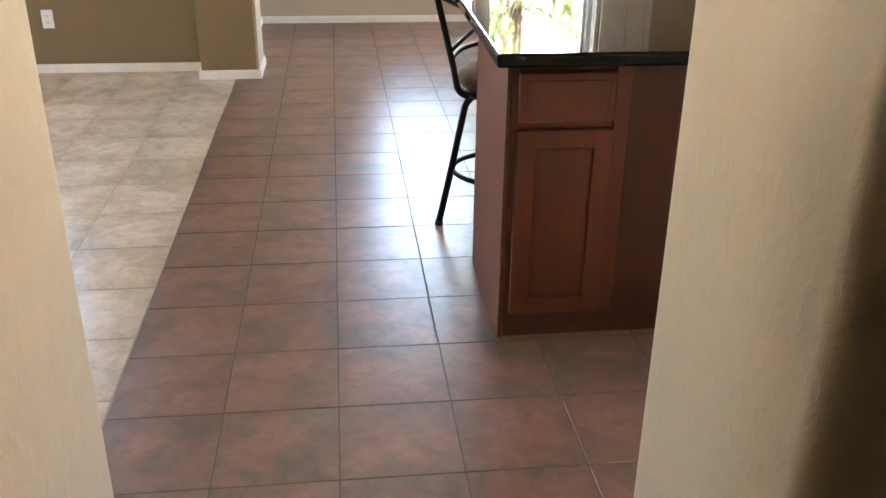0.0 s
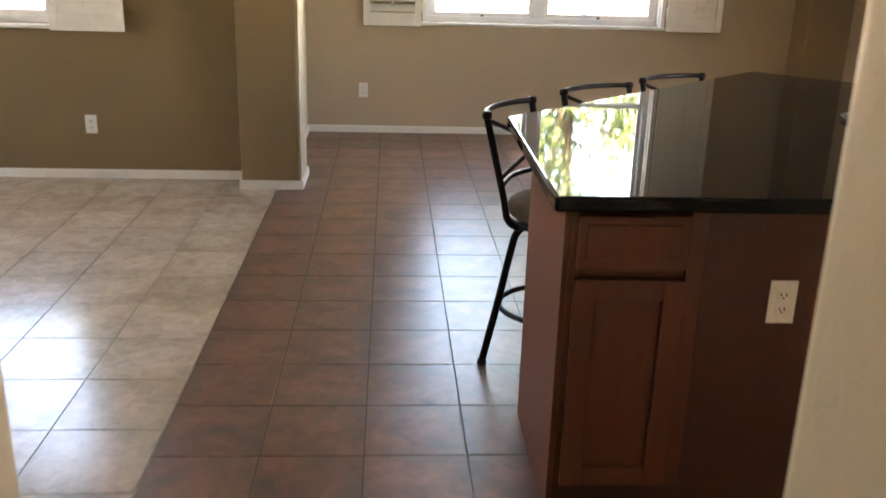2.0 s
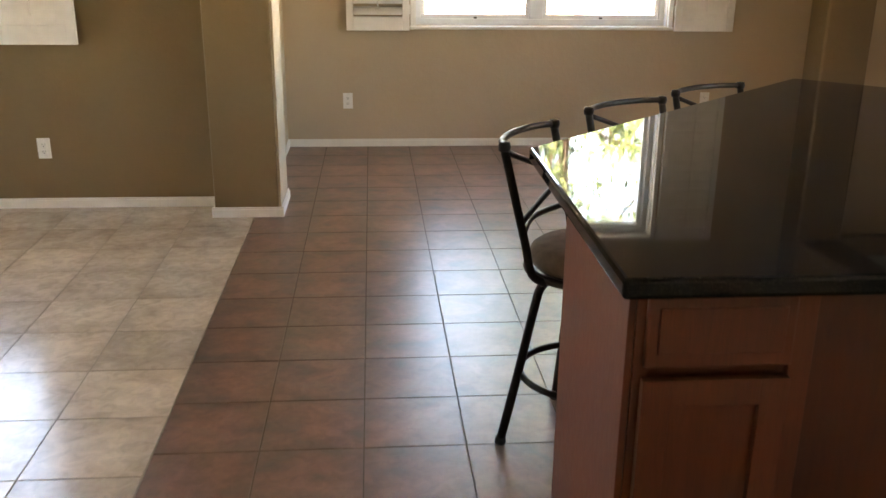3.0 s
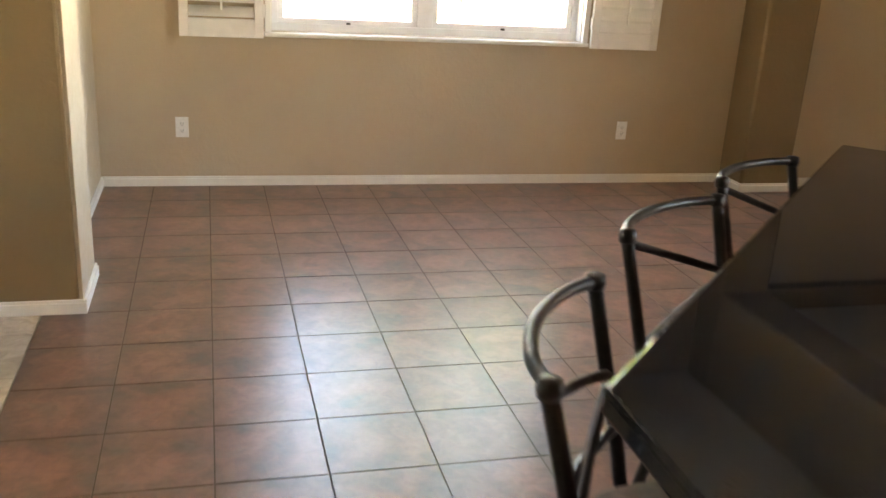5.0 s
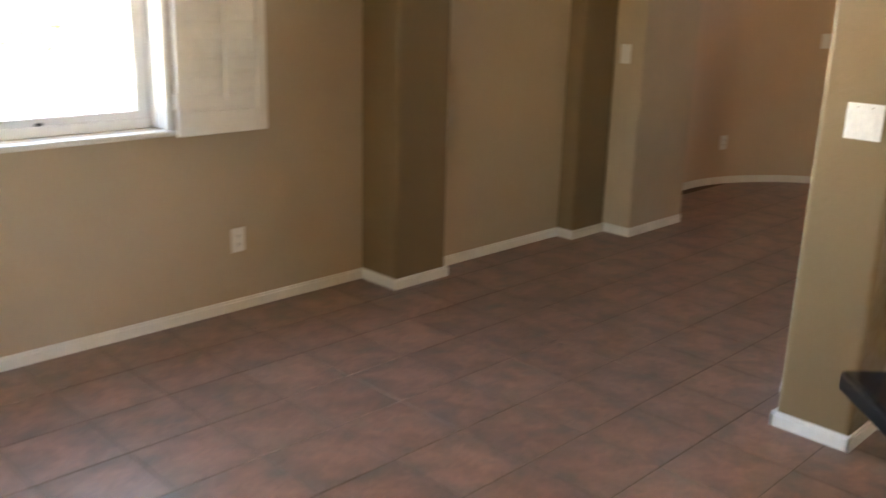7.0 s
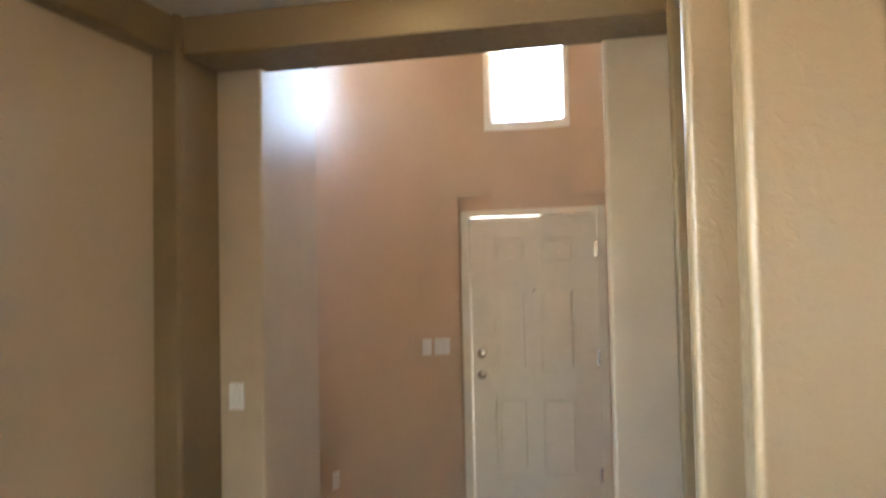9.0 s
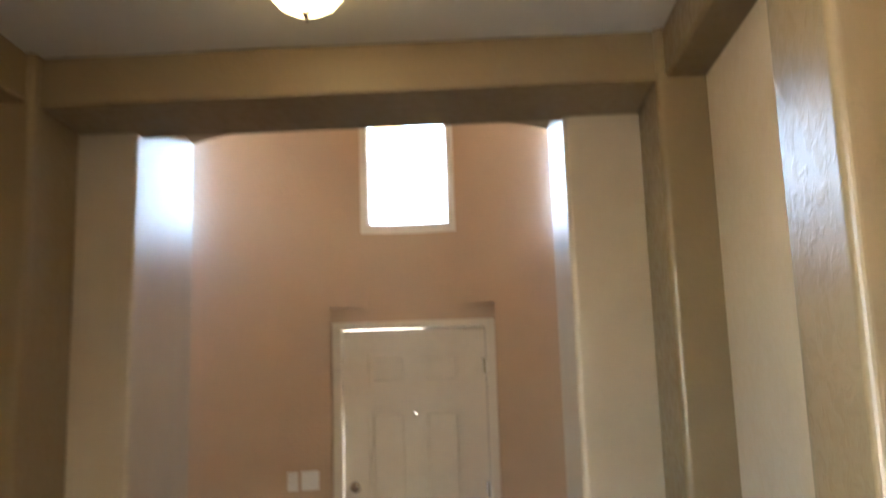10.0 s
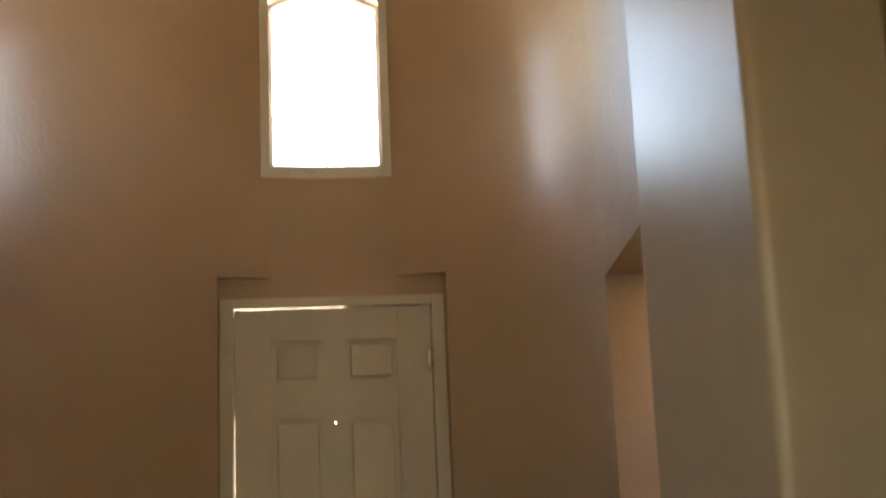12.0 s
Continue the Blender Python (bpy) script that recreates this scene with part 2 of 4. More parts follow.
def tube(bm, points, radius, sides=10, closed=False, steps=0):
    """A round bar along a smooth line through points."""
    pts = [Vector(p) for p in points]
    if steps:
        fine = []
        k = len(pts)
        for i in range(k if closed else k - 1):
            p0 = pts[(i - 1) % k] if closed or i > 0 else pts[i]
            p1, p2 = pts[i], pts[(i + 1) % k]
            p3 = pts[(i + 2) % k] if closed or i + 2 < k else p2
            for s in range(steps):
                t = s / steps
                fine.append(0.5 * (2 * p1 + (p2 - p0) * t + (2 * p0 - 5 * p1 + 4 * p2 - p3) * t * t + (3 * p1 - p0 - 3 * p2 + p3) * t ** 3))
        if not closed:
            fine.append(pts[-1])
        pts = fine
    rings, k = [], len(pts)
    up = Vector((0.13, 0.27, 0.95)).normalized()
    for i, p in enumerate(pts):
        a = pts[(i - 1) % k] if closed or i > 0 else p
        c = pts[(i + 1) % k] if closed or i < k - 1 else p
        d = (c - a).normalized()
        u = d.cross(up)
        if u.length < 0.05:
            u = d.cross(Vector((1, 0, 0)))
        u.normalize()
        v = d.cross(u)
        rings.append([bm.verts.new(p + radius * (math.cos(2 * math.pi * j / sides) * u + math.sin(2 * math.pi * j / sides) * v)) for j in range(sides)])
    for i in range(k if closed else k - 1):
        r0, r1 = rings[i], rings[(i + 1) % k]
        for j in range(sides):
            f = bm.faces.new((r0[j], r0[(j + 1) % sides], r1[(j + 1) % sides], r1[j]))
            f.smooth = True
    if not closed:
        bm.faces.new(rings[0][::-1])
        bm.faces.new(rings[-1])
    return bm


def lathe(bm, profile, sides=28, centre=(0, 0, 0), axis="z"):
    """Turns (radius, height) pairs round an upright axis, or along x when axis is x."""
    rings = []
    for r, h in profile:
        ring = []
        for j in range(sides):
            a = 2 * math.pi * j / sides
            c, s = r * math.cos(a), r * math.sin(a)
            v = Vector((c, s, h)) if axis == "z" else Vector((h, c, s)) if axis == "x" else Vector((c, h, s))
            ring.append(bm.verts.new(Vector(centre) + v))
        rings.append(ring)
    for r0, r1 in zip(rings, rings[1:]):
        for j in range(sides):
            f = bm.faces.new((r0[j], r0[(j + 1) % sides], r1[(j + 1) % sides], r1[j]))
            f.smooth = True
    for ring, (r, h) in ((rings[0], profile[0]), (rings[-1], profile[-1])):
        if r > 1e-5:
            bm.faces.new(ring)
    bmesh.ops.remove_doubles(bm, verts=[v for ring in rings for v in ring], dist=1e-6)
    return bm


def prism(bm, outline, z0, z1, bevel=0.0):
    """An outline in plan, raised from z0 to z1."""
    low = [bm.verts.new((x, y, z0)) for x, y in outline]
    top = [bm.verts.new((x, y, z1)) for x, y in outline]
    k = len(outline)
    faces = [bm.faces.new(low[::-1]), bm.faces.new(top)]
    for i in range(k):
        faces.append(bm.faces.new((low[i], low[(i + 1) % k], top[(i + 1) % k], top[i])))
    if bevel:
        es = {e for f in faces for e in f.edges}
        bmesh.ops.bevel(bm, geom=list(es), offset=bevel, segments=3, profile=0.5, affect="EDGES", clamp_overlap=True)
    return bm


def bullnose(x0, x1, y0, y1, z0, z1, r=0.022, steps=6):
    """A plaster wall end or pier whose upright corners are rounded."""
    outline = []
    for cx, cy, start in ((x1 - r, y1 - r, 0), (x0 + r, y1 - r, 90), (x0 + r, y0 + r, 180), (x1 - r, y0 + r, 270)):
        for k in range(steps + 1):
            a = radians(start + 90 * k / steps)
            outline.append((cx + r * math.cos(a), cy + r * math.sin(a)))
    return prism(bmesh.new(), outline, z0, z1)


def finish(name, bm, mat):
    me = bpy.data.meshes.new(name)
    bmesh.ops.recalc_face_normals(bm, faces=bm.faces)
    bm.to_mesh(me)
    bm.free()
    me.materials.append(mat)
    return new(name, me)


def part(name, bm, mat, parent, label=""):
    ob = finish(name, bm, mat)
    ob.parent = parent
    return tagged(ob, label=label)


def structure(name, bm, mat, label="", category=""):
    return tagged(finish(name, bm, mat), label, category or name.split("_")[0], kind="structure")


def thing(name, label, category, m=None, group=""):
    ob = new(name)
    ob.empty_display_size = 0.1
    if m is not None:
        ob.matrix_world = m
    return tagged(ob, label, category, group)

# ---- large structure ----
P = 0.313          # brown tile pitch
Q = 0.348          # cream tile pitch
EDGE = -2 * P      # line between the two floors
ZC = 2.74          # ceiling of the vestibule
ZM = 3.30          # ceiling of the large room
CX, CY, CR = 6.88, 4.765, 1.28   # round entry: centre and radius
OUT = CR + 0.17
SOFFIT = 2.72
TOP = 4.7


def ring(bm, a0, a1, low, high, r0=CR, r1=OUT, step=2.0):
    """A curved wall piece between two angles in degrees; low and high are heights or functions of the angle."""
    n = max(2, int(abs(a1 - a0) / step) + 1)
    cols = []
    for i in range(n + 1):
        d = a0 + (a1 - a0) * i / n
        a = radians(d)
        lo = low(d) if callable(low) else low
        hi = high(d) if callable(high) else high
        c, s = math.cos(a), math.sin(a)
        cols.append([bm.verts.new((CX + r * c, CY + r * s, z)) for r, z in ((r0, lo), (r1, lo), (r1, hi), (r0, hi))])
    for p, q in zip(cols, cols[1:]):
        for j in range(4):
            f = bm.faces.new((p[j], p[(j + 1) % 4], q[(j + 1) % 4], q[j]))
            f.smooth = False
    bm.faces.new(cols[0])
    bm.faces.new(cols[-1][::-1])
    return bm


floor = structure("floor", boxes((EDGE, 8.6, -4.2, 6.1, -0.08, -0.002)), grout_brown, "slate brown tiled floor with dark grout lines", "floor")
floor_living = structure("floor_living_room", boxes((-5.2, EDGE, -4.2, 4.6, -0.08, -0.002)), grout_cream, "cream beige tiled floor with thin grey grout lines", "floor")
ceiling = structure("ceiling", boxes((-5.2, 5.235, -4.2, 6.1, ZM, ZM + 0.15)), paint_ceiling, "off-white textured plaster ceiling", "ceiling")
structure("ceiling_vestibule", boxes((3.72, 5.235, 3.45, 6.0, ZC, ZC + 0.10)), paint_ceiling, "off-white textured plaster ceiling over the vestibule", "ceiling")

WX0, WX1, WZ0, WZ1 = 0.36, 2.25, 0.90, 2.60      # breakfast window opening
LX0, LX1, LZ0, LZ1 = -3.50, -1.97, 0.96, 2.25    # living room window opening


def holed_wall_x(x0, x1, y0, y1, z1, hx0, hx1, hz0, hz1):
    """A wall along x with one opening."""
    return boxes((x0, hx0, y0, y1, 0, z1), (hx1, x1, y0, y1, 0, z1), (hx0, hx1, y0, y1, 0, hz0), (hx0, hx1, y0, y1, hz1, z1))


wall_north = structure("wall_north", holed_wall_x(-0.75, 5.235, 5.954, 6.10, ZM, WX0, WX1, WZ0, WZ1), paint_tan, "tan painted plaster wall with a window opening", "wall")
structure("wall_nook_west", boxes((-0.75, -0.60, 4.45, 5.954, 0, ZM)), paint_tan, "tan painted wall of the breakfast nook", "wall")
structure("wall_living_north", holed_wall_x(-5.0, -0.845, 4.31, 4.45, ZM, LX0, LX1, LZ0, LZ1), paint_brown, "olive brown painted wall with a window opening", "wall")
structure("wall_vestibule_north", boxes((3.72, 4.88, 5.82, 5.956, 0, ZM)), paint_tan, "tan painted vestibule wall", "wall")
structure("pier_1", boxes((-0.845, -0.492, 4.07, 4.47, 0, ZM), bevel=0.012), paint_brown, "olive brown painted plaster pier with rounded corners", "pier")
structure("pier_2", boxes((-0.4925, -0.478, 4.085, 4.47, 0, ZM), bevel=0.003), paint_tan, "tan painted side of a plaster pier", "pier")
structure("wall_living_west", boxes((-5.15, -5.0, -0.55, 1.6, 0, ZM), (-5.15, -5.0, 2.6, 4.45, 0, ZM), (-5.15, -5.0, 1.6, 2.6, 2.05, ZM), (-5.15, -5.0, 1.6, 2.6, 0, 0.95)), paint_brown, "olive brown painted wall with a small opening for an unseen window", "wall")
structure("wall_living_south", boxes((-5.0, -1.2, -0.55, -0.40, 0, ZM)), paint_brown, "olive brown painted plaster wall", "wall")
structure("wall_doorway_1", bullnose(-1.2, -0.406, -1.05, -0.385, 0, ZM, 0.03), paint_tan, "tan textured wall end beside the doorway", "wall")
structure("wall_doorway_2", bullnose(0.522, 1.6, -1.07, -0.54, 0, ZM, 0.05, 16), paint_tan, "tan textured wall end with rounded corner", "wall")
structure("wall_kitchen_south", boxes((1.6, 3.81, -0.70, -0.55, 0, ZM)), paint_tan, "tan painted kitchen wall", "wall")
structure("wall_kitchen_east", boxes((3.66, 3.81, -0.55, 0.35, 0, ZM), (3.66, 3.81, 2.25, 2.40, 0, ZM), (3.66, 3.81, 0.35, 2.25, 0, 0.95), (3.66, 3.81, 0.35, 2.25, 2.20, ZM), (3.66, 3.81, 3.16, 3.42, 0, ZM), (3.66, 3.81, 2.40, 3.16, 2.06, ZM)), paint_tan, "tan painted kitchen wall with openings for a door and an added window", "wall")
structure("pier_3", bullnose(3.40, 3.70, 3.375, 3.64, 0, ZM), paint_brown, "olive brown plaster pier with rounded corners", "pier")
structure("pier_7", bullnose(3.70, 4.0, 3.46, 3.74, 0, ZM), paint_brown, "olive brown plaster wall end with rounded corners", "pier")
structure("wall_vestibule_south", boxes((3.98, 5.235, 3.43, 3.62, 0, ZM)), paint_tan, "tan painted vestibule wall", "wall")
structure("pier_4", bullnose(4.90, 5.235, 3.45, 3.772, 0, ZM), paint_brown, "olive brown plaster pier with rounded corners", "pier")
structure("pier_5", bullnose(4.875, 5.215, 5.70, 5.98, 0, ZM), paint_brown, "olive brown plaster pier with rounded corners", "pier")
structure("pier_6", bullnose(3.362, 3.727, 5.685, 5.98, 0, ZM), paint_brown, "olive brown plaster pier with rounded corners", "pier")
wall_end = boxes((5.215, 5.79, 5.503, 6.10, 0, SOFFIT + 0.02), bevel=0.012)
box(wall_end, 5.775, 5.838, 5.5033, 6.09, 0.001, SOFFIT + 0.019)
structure("wall_entry_1", wall_end, paint_satin, "tan wall end with rounded corner beside the entry", "wall")
structure("wall_entry_2", bullnose(5.236, 5.845, 3.34, 4.028, 0, SOFFIT + 0.02), paint_satin, "tan wall end with rounded corner beside the entry", "wall")
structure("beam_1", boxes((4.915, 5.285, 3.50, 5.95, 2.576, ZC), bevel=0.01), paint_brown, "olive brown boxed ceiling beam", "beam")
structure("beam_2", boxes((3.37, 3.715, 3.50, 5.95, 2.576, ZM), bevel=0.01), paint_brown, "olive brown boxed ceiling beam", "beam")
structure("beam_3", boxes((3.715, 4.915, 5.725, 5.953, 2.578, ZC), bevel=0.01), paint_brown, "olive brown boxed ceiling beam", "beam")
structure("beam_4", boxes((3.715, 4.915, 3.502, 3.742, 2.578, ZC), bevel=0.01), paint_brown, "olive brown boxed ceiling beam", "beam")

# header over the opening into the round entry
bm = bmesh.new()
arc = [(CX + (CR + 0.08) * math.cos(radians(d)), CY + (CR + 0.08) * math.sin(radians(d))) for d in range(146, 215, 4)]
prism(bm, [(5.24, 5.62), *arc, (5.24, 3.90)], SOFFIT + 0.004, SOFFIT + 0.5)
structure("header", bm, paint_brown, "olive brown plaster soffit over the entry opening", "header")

# round entry
DOOR_A = 24.7
WIN_A0, WIN_A1 = -11.5, 13.4
WIN_Z0, WIN_SPRING, WIN_RISE = 2.806, 3.66, 0.10


def arch(d):
    u = (d - (WIN_A0 + WIN_A1) / 2) / ((WIN_A1 - WIN_A0) / 2)
    return WIN_SPRING + WIN_RISE * (1 - min(1.0, u * u))


bm = bmesh.new()
ring(bm, DOOR_A, 144.8, 0, TOP)
ring(bm, -DOOR_A, DOOR_A, 2.263, WIN_Z0)
ring(bm, -DOOR_A, WIN_A0, WIN_Z0, TOP)
ring(bm, WIN_A1, DOOR_A, WIN_Z0, TOP)
ring(bm, WIN_A0, WIN_A1, arch, TOP, step=1.0)
ring(bm, -30, -DOOR_A, 0, TOP)
ring(bm, 144.8, 215.2, SOFFIT, TOP)
structure("wall_round_entry", bm, paint_peach, "curved peach-tan plaster wall of the round entry", "wall")
bm = bmesh.new()
prism(bm, [(CX + (OUT + 0.1) * math.cos(radians(d)), CY + (OUT + 0.1) * math.sin(radians(d))) for d in range(0, 360, 8)], TOP, TOP + 0.15)
structure("ceiling_entry", bm, paint_ceiling, "off-white plaster ceiling of the round entry", "ceiling")

# straight side of the entry, with the opening to the passage
bm = boxes((-0.03, 0.10, -0.16, 0, 0, TOP), (0.10, 1.165, -0.16, 0, 2.095, TOP))
bm.transform(pose(5.81, 4.021, 0, 0, 0, -11.9))
SLOPE = math.tan(radians(-11.9))
start = Vector((5.81 + 1.165 * math.cos(radians(11.9)), 4.021 - 1.165 * math.sin(radians(11.9))))
end = Vector((CX + CR * math.cos(radians(-30)), CY + CR * math.sin(radians(-30))))
elbow = Vector((7.70, 4.021 + SLOPE * (7.70 - 5.81)))
inner = [(1 - u) ** 2 * start + 2 * u * (1 - u) * elbow + u * u * end for u in [k / 20 for k in range(21)]]
outer = []
for k, q in enumerate(inner):
    d = (inner[min(k + 1, 20)] - inner[max(k - 1, 0)]).normalized()
    outer.append(q + 0.16 * Vector((d.y, -d.x)))
prism(bm, [tuple(q) for q in inner] + [tuple(q) for q in outer[::-1]], 0, TOP)
structure("wall_entry_side", bm, paint_peach, "peach-tan wall with an opening, curving into the round wall", "wall")

# flat wall round the front door
FX = 8.125
SY0, SY1, SZ = 4.302, 5.232, 2.114
structure("wall_front_door", boxes((FX, FX + 0.17, 4.16, SY0 - 0.03, 0, 2.40), (FX, FX + 0.17, SY1 + 0.03, 5.37, 0, 2.40), (FX, FX + 0.17, SY0 - 0.03, SY1 + 0.03, SZ + 0.03, 2.40)), paint_peach, "flat peach-tan wall round the front door", "wall")

# passage beside the round entry
structure("wall_passage", boxes((5.86, 6.0, 2.1, 3.80, 0, 2.4), (7.05, 7.19, 2.1, 3.60, 0, 2.4), (6.0, 7.05, 2.1, 2.25, 0, 2.4)), paint_tan, "tan walls of a side passage", "wall")
structure("ceiling_passage", boxes((5.86, 7.19, 2.1, 3.60, 2.4, 2.5)), paint_ceiling, "off-white ceiling of a side passage", "ceiling")

# hall behind the start of the walk
structure("wall_hall_1", boxes((-1.35, -1.2, -4.0, -0.55, 0, ZM)), paint_tan, "tan painted hall wall", "wall")
structure("wall_hall_2", boxes((1.6, 1.75, -4.0, -0.70, 0, ZM)), paint_tan, "tan painted hall wall", "wall")
structure("wall_hall_3", boxes((-1.35, 1.75, -4.15, -4.0, 0, ZM)), paint_tan, "tan painted hall wall", "wall")

# ---- baseboards ----
BH, BT = 0.057, 0.014


def baseboard(bm, x0, y0, x1, y1, side):
    """A moulded skirting along a straight run; side is the way it faces."""
    h = BH
    if side in "ns":
        s = 1 if side == "n" else -1
        a, b = sorted((x0, x1))
        box(bm, a, b, y0, y0 + s * BT, 0, h - 0.012, 0.002)
        box(bm, a, b, y0, y0 + s * BT * 0.6, h - 0.013, h, 0.002)
    else:
        s = 1 if side == "e" else -1
        a, b = sorted((y0, y1))
        box(bm, x0, x0 + s * BT, a, b, 0, h - 0.012, 0.002)
        box(bm, x0, x0 + s * BT * 0.6, a, b, h - 0.013, h, 0.002)


RUNS = (
    (-0.60, 5.954, 3.362, 5.954, "s"), (3.741, 5.82, 4.861, 5.82, "s"), (-0.60, 4.47, -0.60, 4.63, "e"), (-0.60, 5.31, -0.60, 5.954, "e"),
    (-0.859, 4.07, -0.464, 4.07, "s"), (-0.478, 4.056, -0.478, 4.484, "e"), (-0.845, 4.07, -0.845, 4.31, "w"),
    (-5.0, 4.31, -0.859, 4.31, "s"), (-5.0, -0.4, -5.0, 4.31, "e"), (-5.0, -0.40, -1.2, -0.40, "n"),
    (3.362, 5.671, 3.362, 5.954, "w"), (3.348, 5.685, 3.741, 5.685, "s"), (3.727, 5.671, 3.727, 5.82, "e"),
    (4.875, 5.686, 4.875, 5.82, "w"), (4.861, 5.70, 5.215, 5.70, "s"), (5.215, 5.489, 5.215, 5.70, "w"), (5.201, 5.503, 5.832, 5.503, "s"),
    (3.40, 3.361, 3.40, 3.654, "w"), (3.386, 3.64, 3.686, 3.64, "n"), (3.386, 3.375, 3.66, 3.375, "s"), (3.70, 3.654, 3.70, 3.754, "w"), (3.686, 3.74, 4.014, 3.74, "n"), (4.0, 3.634, 4.0, 3.754, "e"),
    (4.014, 3.62, 4.886, 3.62, "n"), (4.90, 3.62, 4.90, 3.786, "w"), (4.886, 3.772, 5.236, 3.772, "n"), (5.236, 3.786, 5.236, 4.042, "w"), (5.222, 4.028, 5.85, 4.028, "n"),
    (3.66, -0.55, 3.66, 2.33, "w"), (3.66, 3.235, 3.66, 3.361, "w"), (1.6, -0.55, 3.66, -0.55, "n"),
)
for run in RUNS:
    bm = bmesh.new()
    baseboard(bm, *run)
    structure("baseboard", bm, trim_white, "cream white moulded baseboard", "baseboard")
bm = bmesh.new()
ring(bm, DOOR_A + 0.5, 144.6, 0, BH - 0.012, CR - BT, CR + 0.01)
ring(bm, DOOR_A + 0.5, 144.6, BH - 0.0125, BH, CR - BT * 0.6, CR + 0.01)
ring(bm, -30, -DOOR_A - 0.5, 0, BH, CR - BT, CR + 0.01)
structure("baseboard", bm, trim_white, "cream white curved baseboard", "baseboard")


# ---- windows, shutters ----
def window_unit(name, x0, x1, z0, z1, y, label, mullions, sashbar):
    """A vinyl window set in an opening in a wall that faces south."""
    w = tagged(new(name), label, "window", kind="structure")
    f = 0.045
    part("window_frame", boxes((x0, x1, y, y + 0.07, z0, z0 + f), (x0, x1, y, y + 0.07, z1 - f, z1), (x0, x0 + f, y, y + 0.07, z0 + f, z1 - f), (x1 - f, x1, y, y + 0.07, z0 + f, z1 - f), bevel=0.004), vinyl_white, w)
    edges = [x0 + f, *mullions, x1 - f]
    for m in mullions:
        part("mullion", boxes((m - 0.05, m + 0.05, y - 0.004, y + 0.066, z0 + f, z1 - f), bevel=0.005), vinyl_white, w)
    for i, (a, b) in enumerate(zip(edges, edges[1:])):
        a, b = a + (0.05 if i else 0), b - (0.05 if i < len(edges) - 2 else 0)
        s = 0.032
        for lo, hi, dy in ((z0 + f, sashbar + 0.02, 0.0), (sashbar - 0.02, z1 - f, 0.028)):
            part("sash", boxes((a, b, y + 0.008 + dy, y + 0.034 + dy, lo, lo + s), (a, b, y + 0.008 + dy, y + 0.034 + dy, hi - s, hi), (a, a + s, y + 0.008 + dy, y + 0.034 + dy, lo + s, hi - s), (b - s, b, y + 0.008 + dy, y + 0.034 + dy, lo + s, hi - s), bevel=0.003), vinyl_white, w)
            pane = part("pane", boxes((a + s - 0.004, b - s + 0.004, y + 0.018 + dy, y + 0.022 + dy, lo + s - 0.004, hi - s + 0.004)), glass, w)
            pane.visible_shadow = False
        part("latch", boxes(((a + b) / 2 - 0.012, (a + b) / 2 + 0.012, y - 0.006, y + 0.01, z0 + 0.046, z0 + 0.058), bevel=0.003), slot_dark, w)
    part("window_sill", boxes((x0 - 0.04, x1 + 0.04, y - 0.115, y + 0.005, z0 - 0.026, z0 - 0.001), bevel=0.006), trim_white, w)
    for a, b in ((x0 - 0.035, x0 - 0.001), (x1 + 0.001, x1 + 0.035)):
        part("side_trim", boxes((a, b, y - 0.105, y - 0.068, z0, z1 + 0.03), bevel=0.004), trim_white, w)
    part("head_trim", boxes((x0 - 0.001, x1 + 0.001, y - 0.105, y - 0.068, z1 + 0.001, z1 + 0.031), bevel=0.004), trim_white, w)
    for a, b in ((x0 + 0.001, x0 + 0.006), (x1 - 0.006, x1 - 0.001)):
        part("jamb_lining", boxes((a, b, y - 0.066, y - 0.002, z0 + 0.001, z1 - 0.001)), trim_white, w)
    return w


window_unit("window_1", WX0, WX1, WZ0, WZ1, 6.02, "white vinyl window with two lights and a low sill", [1.27], 1.62)
window_unit("window_2", LX0, LX1, LZ0, LZ1, 4.375, "white vinyl window in the living room wall", [-2.735], 1.62)


